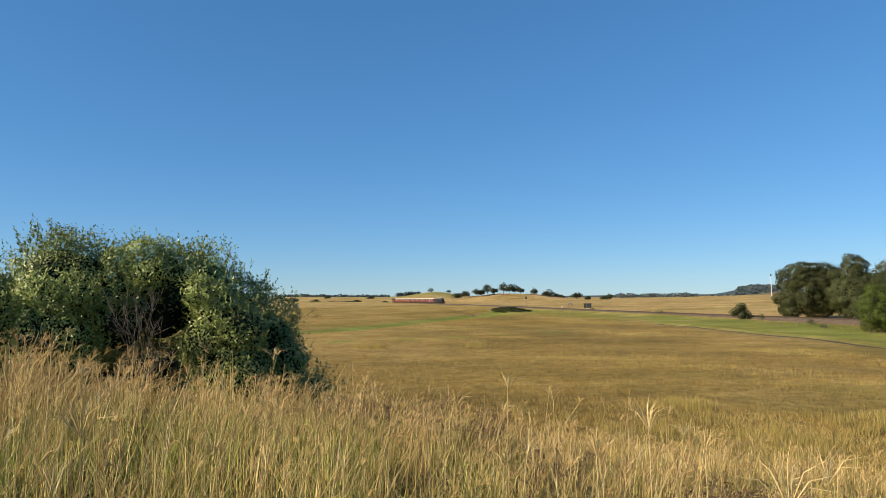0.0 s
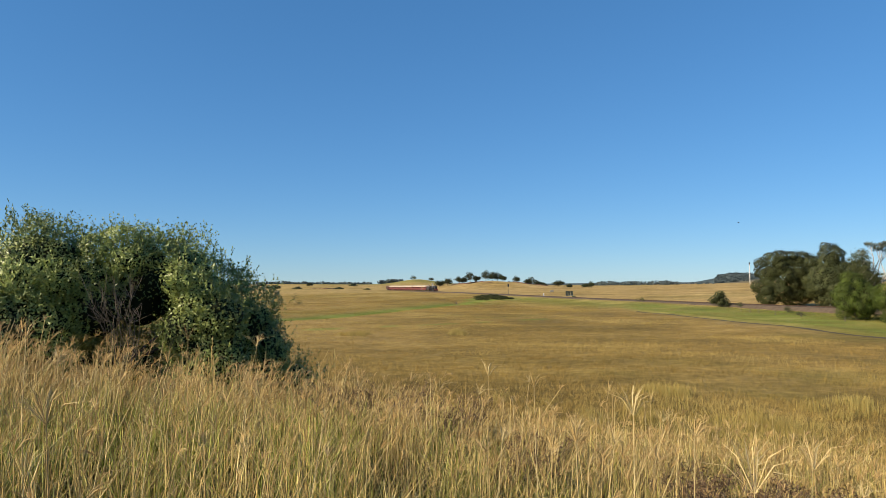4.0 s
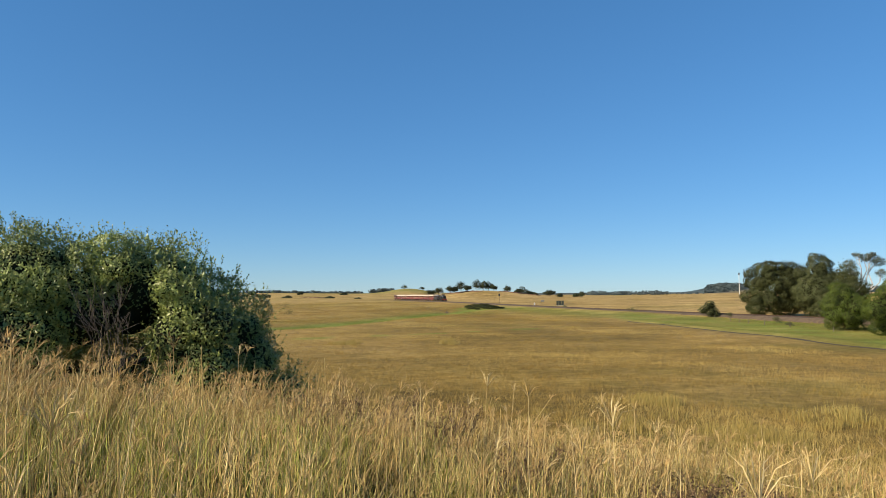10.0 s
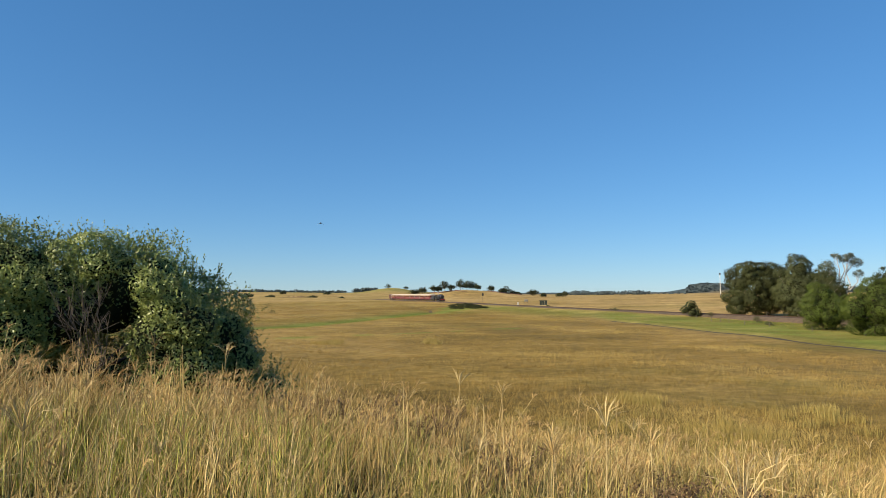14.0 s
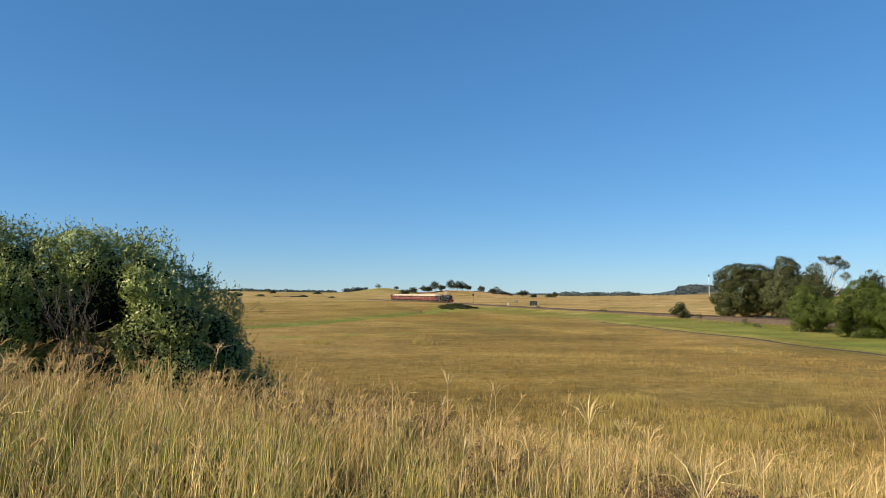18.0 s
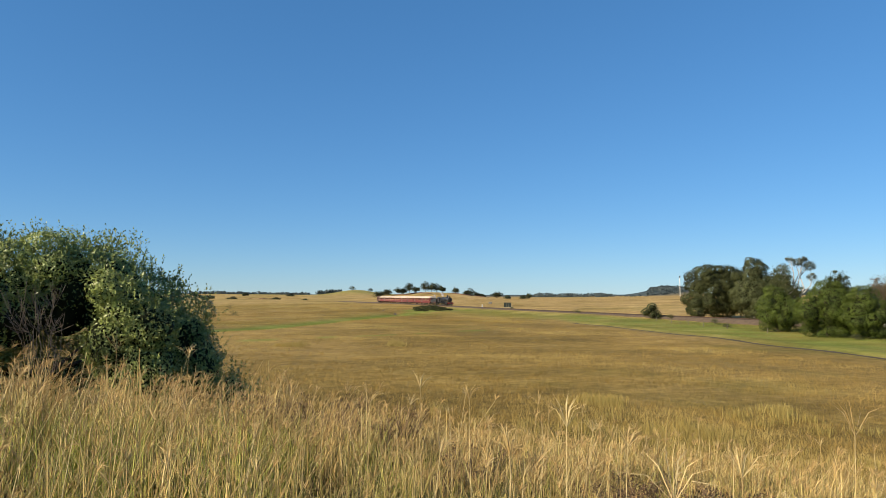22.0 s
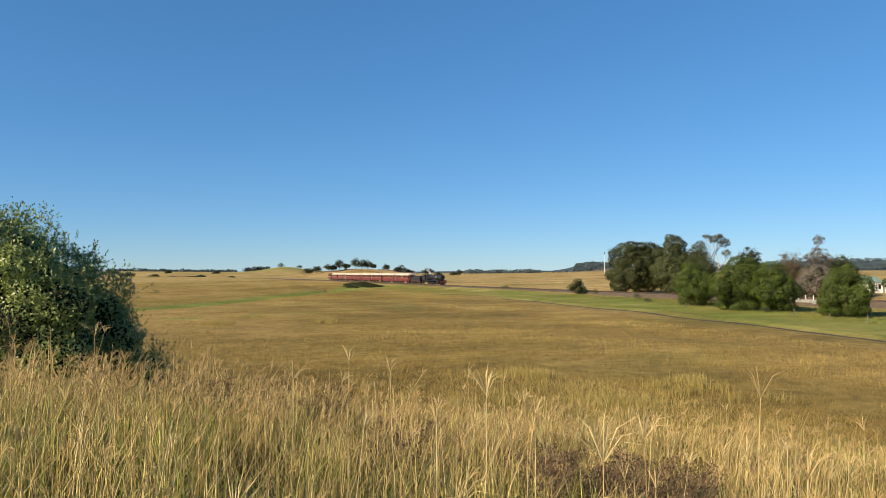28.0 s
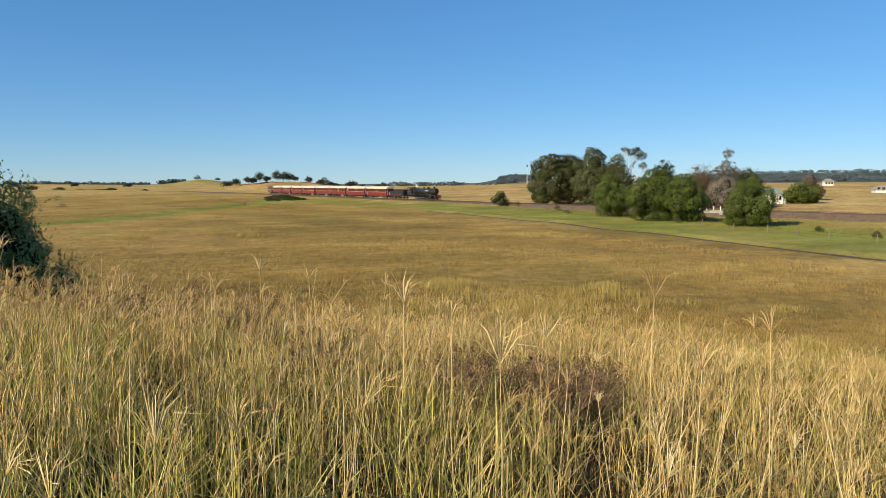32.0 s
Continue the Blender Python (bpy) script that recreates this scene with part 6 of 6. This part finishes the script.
def make_trackside():
    x, y = polar(6.92, 283)
    sg = tagged(empty("railway_signal", Matrix.Translation((x, y, gz(x, y)))), "slim railway signal post with a dark head", "signal")
    part("post", rod(bmesh.new(), (0, 0, 0), (0, 0, 4.0), 0.09, 0.07, 8), TIMBER, sg)
    bm = box(bmesh.new(), -0.3, 0.3, -0.12, 0.12, 3.4, 4.5, 0.05)
    part("signal_head", bm, BLACK, sg, "black signal head")
    x, y = polar(11.93, 266)
    hut = tagged(empty("relay_cabinet", Matrix.Translation((x, y, gz(x, y))) @ pose(0, 0, 0, 0, 0, -12)), "dark green metal relay cabinet with pale door frames beside the line", "cabinet")
    for i, cx in enumerate((-0.95, 0.0, 0.95)):
        bay = boxpart("cabinet_bay", (cx - 0.45, cx + 0.45, -0.4, 0.4, 0.15, 1.75), HUT_GREEN, hut, 0.03)
        boxpart("door", (cx - 0.38, cx + 0.38, -0.43, -0.4, 0.25, 1.65), HUT_GREEN, bay)
        boxpart("door_edge", (cx + 0.40, cx + 0.46, -0.44, -0.40, 0.15, 1.75), GREY, bay)
    boxpart("plinth", (-1.5, 1.5, -0.5, 0.5, -0.2, 0.15), GREY, hut)
    boxpart("roof", (-1.55, 1.55, -0.5, 0.5, 1.75, 1.85), HUT_GREEN, hut, 0.02)
    x, y = polar(10.5, 330)
    cab = tagged(empty("trackside_box", Matrix.Translation((x, y, gz(x, y)))), "small grey metal box standing in the paddock", "cabinet")
    boxpart("body", (-0.8, 0.8, -0.4, 0.4, 0.5, 1.5), GREY, cab, 0.03)
    for dx in (-0.7, 0.7):
        boxpart("leg", (dx - 0.06, dx + 0.06, -0.06, 0.06, -0.1, 0.5), IRON, cab)
    x, y = polar(9.83, 249)
    wb = tagged(empty("white_marker", Matrix.Translation((x, y, gz(x, y)))), "white painted marker board beside the railway", "marker")
    boxpart("board", (-0.22, 0.22, -0.03, 0.03, 0.2, 1.25), WHITE, wb, 0.01)
    boxpart("post", (-0.05, 0.05, 0.03, 0.1, -0.1, 1.2), TIMBER, wb)
    x, y = polar(25.67, 540)
    pl = tagged(empty("white_mast", Matrix.Translation((x, y, gz(x, y)))), "slim white mast with a dark lamp head behind the railway", "mast")
    mast = 13.4 - gz(x, y)
    part("pole", rod(bmesh.new(), (0, 0, 0), (0, 0, mast), 0.24, 0.20, 10), WHITE, pl)
    part("lamp_head", rod(bmesh.new(), (0, 0, mast), (0, 0, mast + 1.5), 0.5, 0.45, 10), BLACK, pl, "dark lamp head")
    # fence along the foot of the embankment
    fe = tagged(empty("wire_fence"), "old wire fence with weathered timber posts in green grass", "fence")
    rnd = random.Random(4)
    ys = (52, 57.5, 62, 66.5, 72, 78, 92, 104, 116, 125, 131, 134.5, 138, 146)
    tops = []
    for yy in ys:
        fx, fy = 64.5 + rnd.uniform(-0.15, 0.15), yy + rnd.uniform(-0.4, 0.4)
        zz = gz(fx, fy)
        part("post", rod(bmesh.new(), (fx, fy, zz - 0.2), (fx + rnd.uniform(-0.06, 0.06), fy, zz + rnd.uniform(0.8, 1.1)), 0.07, 0.055, 7), TIMBER, fe)
        tops.append(Vector((fx, fy, zz)))
    for hh in (0.4, 0.7):
        bm = bmesh.new()
        for a, b in zip(tops[:-1], tops[1:]):
            rod(bm, a + Vector((0, 0, hh)), b + Vector((0, 0, hh)), 0.008, seg=4, caps=False)
        part("wire", bm, IRON, fe)
    # concrete culvert under the line
    cx, cy, cz, ch = on_line(359)
    cu = tagged(empty("concrete_culvert", pose(cx, cy, cz, 0, 0, 90 - math.degrees(ch))), "pale concrete culvert deck with a white railing over a dark opening", "culvert")
    boxpart("deck", (-3.2, 3.2, -2.6, -2.1, -0.75, -0.2), GREY, cu, 0.03)
    for i, dx in enumerate((-2.6, -1.3, 0, 1.3, 2.6)):
        boxpart("rail_post", (dx - 0.06, dx + 0.06, -2.42, -2.3, -0.2, 0.55), WHITE, cu)
    for dx in (-2.9, 2.9):
        boxpart("abutment", (dx - 0.3, dx + 0.3, -2.9, -2.0, -2.4, -0.75), GREY, cu, 0.03)


make_trackside()


def cottage(name, x, y, turn, w, d, hw, roofm, label, posts=True):
    z = gz(x, y) - 0.05
    ho = tagged(empty(name, pose(x, y, z, 0, 0, turn)), label, "house")
    boxpart("wall", (-w / 2, w / 2, -d / 2, d / 2, 0, hw), WHITE, ho, 0.02)
    bm = bmesh.new()
    e = 0.5
    c = [bm.verts.new(v) for v in ((-w / 2 - e, -d / 2 - e, hw), (w / 2 + e, -d / 2 - e, hw), (w / 2 + e, d / 2 + e, hw), (-w / 2 - e, d / 2 + e, hw), (-w / 4, 0, hw + 1.4), (w / 4, 0, hw + 1.4))]
    for f in ((0, 1, 5, 4), (1, 2, 5), (2, 3, 4, 5), (3, 0, 4), (3, 2, 1, 0)):
        bm.faces.new([c[i] for i in f])
    part("roof", bm, roofm, ho, "hipped iron roof")
    for i, wx in enumerate(np.linspace(-w * 0.32, w * 0.32, 3)):
        win = boxpart("window", (wx - 0.5, wx + 0.5, -d / 2 - 0.04, -d / 2 + 0.02, 0.9, 2.1), GREY, ho)
        boxpart("pane", (wx - 0.42, wx + 0.42, -d / 2 - 0.06, -d / 2 - 0.03, 0.98, 2.02), GLASS, win)
    if posts:
        for px in np.linspace(-w / 2 - 0.3, w / 2 + 0.3, 5):
            boxpart("verandah_post", (px - 0.07, px + 0.07, -d / 2 - 0.45, -d / 2 - 0.31, 0, hw), WHITE, ho)
    return ho


cottage("cottage", *polar(44.3, 190), -35, 5, 4, 2.5, ROOF_GREEN, "small white cottage with a pale green iron roof")
cottage("far_cottage", *polar(48.0, 420), -30, 4.4, 4, 2.4, GREY, "small white shed far across the paddock", False)
cottage("far_cottage", *polar(51.3, 300), -30, 5, 4, 1.2, GREY, "low white shed far across the paddock", False)


# ---- dirt in the drain ----


def earth_strip(name, pts, width, label):
    P = [Vector((*p, 0)) for p in pts]
    V, F = [], []
    steps = []
    for a, b in zip(P[:-1], P[1:]):
        n = max(2, int((b - a).length / 1.2))
        steps += [a.lerp(b, i / n) for i in range(n)]
    steps.append(P[-1])
    for i, c in enumerate(steps):
        d = (steps[min(i + 1, len(steps) - 1)] - steps[max(i - 1, 0)]).normalized()
        s = Vector((d.y, -d.x, 0))
        q = width * (1 + 0.3 * math.sin(i * 0.9) * math.sin(i * 0.37))
        for k, o in enumerate((-0.5, -0.2, 0.2, 0.5)):
            v = c + s * o * q
            V.append((v.x, v.y, gz(v.x, v.y) + (0.02 if k in (0, 3) else 0.07)))
    F = [(i * 4 + k, i * 4 + k + 1, i * 4 + k + 5, i * 4 + k + 4) for i in range(len(steps) - 1) for k in range(3)]
    tagged(new(name, raw_mesh(name, V, F, SOIL, None, True)), label, "drain", kind="structure")


earth_strip("drain", DRAIN, 0.8, "bare dark earth drain through the pasture")
earth_strip("gully", GULLY, 1.6, "small dark eroded gully in the pasture")


def earth_bank(a0, a1, r, h, seed):
    """A low bare bank, cut into the slope below the trees."""
    rnd = random.Random(seed)
    V, F = [], []
    n = int((a1 - a0) / 0.12) + 1
    for i in range(n):
        x, y = polar(a0 + (a1 - a0) * i / (n - 1), r + 6 * math.sin(i * 0.4))
        z, q = gz(x, y), h * rnd.uniform(0.55, 1.1) * math.sin(math.pi * (i + 0.5) / n) ** 0.4
        u, v = x / r, y / r
        V += [(x - u * 1.2, y - v * 1.2, z - 0.2), (x - u * 0.3, y - v * 0.3, z + q), (x + u * 1.2, y + v * 1.2, z + q * 0.9), (x + u * 3, y + v * 3, z - 0.2)]
    F = [(i * 4 + k, i * 4 + k + 1, i * 4 + k + 5, i * 4 + k + 4) for i in range(n - 1) for k in range(3)]
    tagged(new("earth_bank", raw_mesh("earth_bank", V, F, EARTH, None, True)), "bare reddish brown earth bank on the knoll", "bank", kind="structure")


earth_bank(2.1, 5.6, 690, 1.3, 1)
earth_bank(6.9, 10.4, 705, 1.2, 2)
earth_bank(-9.6, -6.6, 640, 1.0, 3)


# ---- birds ----


def bird(label):
    ob = tagged(empty("bird"), label, "bird")
    bm = bmesh.new()
    bmesh.ops.create_uvsphere(bm, u_segments=10, v_segments=6, radius=0.035, matrix=Matrix.Diagonal((2.0, 0.8, 0.8, 1)))
    part("body", bm, BLACK, ob, "", True)
    bm = bmesh.new()
    bmesh.ops.create_uvsphere(bm, u_segments=8, v_segments=6, radius=0.02, matrix=Matrix.Translation((0.075, 0, 0.012)))
    rod(bm, (0.09, 0, 0.01), (0.115, 0, 0.006), 0.006, 0.001, 6)
    part("head", bm, BLACK, ob)
    boxpart("tail", (-0.13, -0.05, -0.018, 0.018, -0.004, 0.004), BLACK, ob)
    wings = []
    for sgn in (-1, 1):
        V = [(0.035, 0, 0.004), (-0.035, 0, 0.004), (0.02, sgn * 0.09, 0.012), (-0.03, sgn * 0.085, 0.012), (-0.015, sgn * 0.17, 0.004), (0.035, 0, -0.004), (-0.035, 0, -0.004), (0.02, sgn * 0.09, 0.006), (-0.03, sgn * 0.085, 0.006)]
        F = [(0, 1, 3), (0, 3, 2), (2, 3, 4), (5, 7, 8), (5, 8, 6), (7, 4, 8), (0, 2, 7), (0, 7, 5), (2, 4, 7), (1, 6, 8), (1, 8, 3), (3, 8, 4)]
        w = under(new("wing", raw_mesh("wing", V, F, BLACK)), ob)
        wings.append((w, sgn))
    return ob, wings


def aim(t, px, py, d):
    """A place d metres out along a bearing px, py (degrees right, degrees up)."""
    d *= 1.6
    return (d * math.sin(radians(px)) * math.cos(radians(py)), d * math.cos(radians(px)) * math.cos(radians(py)), EYE + d * math.sin(radians(py)))


BIRDS = [
    (bird("small dark bird flying low over the pasture"), [(0.0, 95, 14, 160), (4.0, 25, 4.5, 45), (5.0, 7.4, 3.9, 32), (5.7, -4.9, 5.1, 30), (5.8, -5.8, 3.1, 30), (5.9, -7.8, 2.3, 30), (6.0, -9.4, 2.5, 30), (6.1, -10.1, 2.6, 30), (6.2, -10.6, 1.4, 31), (6.6, -14, 0.4, 33), (8.0, -40, 3, 40), (32.0, -120, 20, 200)]),
    (bird("small dark bird crossing the open sky"), [(0.0, -100, 12, 160), (11.0, -48, 5, 45), (12.6, -24.0, 5.0, 24), (13.2, -14.6, 5.0, 20), (13.4, -11.8, 5.0, 20), (13.6, -9.1, 5.0, 20), (14.0, -6.6, 5.7, 18), (14.3, -5.4, 6.2, 16), (14.5, -6.3, 5.9, 16), (15.2, -12, 12, 18), (16.4, -10, 34, 30), (32.0, 60, 50, 200)]),
]


# ---- steam ----


def make_steam_puff(name, blobs, seed, label):
    rnd = random.Random(seed)
    ob = tagged(empty(name), label, "steam")
    for i in range(blobs):
        bm = bmesh.new()
        q = rnd.uniform(0.22, 0.5)
        bmesh.ops.create_icosphere(bm, subdivisions=2, radius=q, matrix=Matrix.Translation((-0.5 * i + rnd.uniform(-0.2, 0.2), rnd.uniform(-0.3, 0.3), 0.25 * i + rnd.uniform(-0.1, 0.2))))
        for v in bm.verts:
            v.co += v.normal * 0.12 * math.sin(v.co.x * 9 + i) * math.sin(v.co.z * 8)
        part("puff", bm, STEAM, ob, "", True)
    return ob


PUFFS = [(make_steam_puff("steam_puff", 4, 1, "small white puff of steam drifting over the tender"), 21.5, 3.4), (make_steam_puff("steam_puff", 5, 2, "thin white steam rising from the safety valves"), 10.5, 3.9)]


# ---- what moves ----


def motions():
    times = [i * 0.5 for i in range(65)]
    for thing, back, half in TRAIN:
        walk(thing, [(t, car_pose(t, back, half)) for t in times])
    for (ob, wings), way in BIRDS:
        rows = []
        for i, (t, a, e, d) in enumerate(way):
            p = Vector(aim(t, a, e, d))
            n = Vector(aim(0, *way[min(i + 1, len(way) - 1)][1:])) - Vector(aim(0, *way[max(i - 1, 0)][1:]))
            rows.append((t, p, math.degrees(math.atan2(n.y, n.x))))
        keyed, last = [], None
        for t, p, yaw in rows:
            if last is not None:
                yaw = last + max(-85, min(85, (yaw - last + 180) % 360 - 180))
            last = yaw
            keyed.append((t, pose(p.x, p.y, p.z, 0, 0, yaw)))
        walk(ob, keyed)
        for w, sgn in wings:
            walk(w, [(k * 0.1, pose(0, 0, 0, sgn * (32 if k % 2 else -22))) for k in range(321)])
    for thing, back, up in PUFFS:
        walk(thing, [(t, car_pose(t, back, 2.0) @ Matrix.Translation((0.3 * math.sin(t * 1.9), 0, up + 0.15 * math.sin(t * 1.3)))) for t in times])
    for ob, x, y, ph in HEROES:
        z = ob.location.z
        walk(ob, [(t, pose(x, y, z, 1.3 * math.sin(t * 2.1 + ph) + 0.6 * math.sin(t * 4.7 + ph), 1.6 * math.sin(t * 1.8 + ph * 1.3) + 0.7 * math.sin(t * 5.3 + ph))) for t in times])
    for sets, r in ((DRIVERS, 0.62), (LEADS, 0.38)):
        step = 2 / 30 if r > 0.5 else 1 / 30
        ts = [i * step for i in range(int(32 / step) + 1)]
        for ws in sets:
            x = ws.location.x
            walk(ws, [(t, Matrix.Translation((x, 0, r)) @ Matrix.Rotation(nose(t) / r, 4, 'Y')) for t in ts])
    ts = [i / 15 for i in range(481)]
    for ob, sgn in RODS:
        q = 0.0 if sgn > 0 else math.pi / 2
        walk(ob, [(t, Matrix.Translation((-1.025 + 0.28 * math.cos(nose(t) / 0.62 + q), 0, 0.62 - 0.28 * math.sin(nose(t) / 0.62 + q)))) for t in ts])


motions()
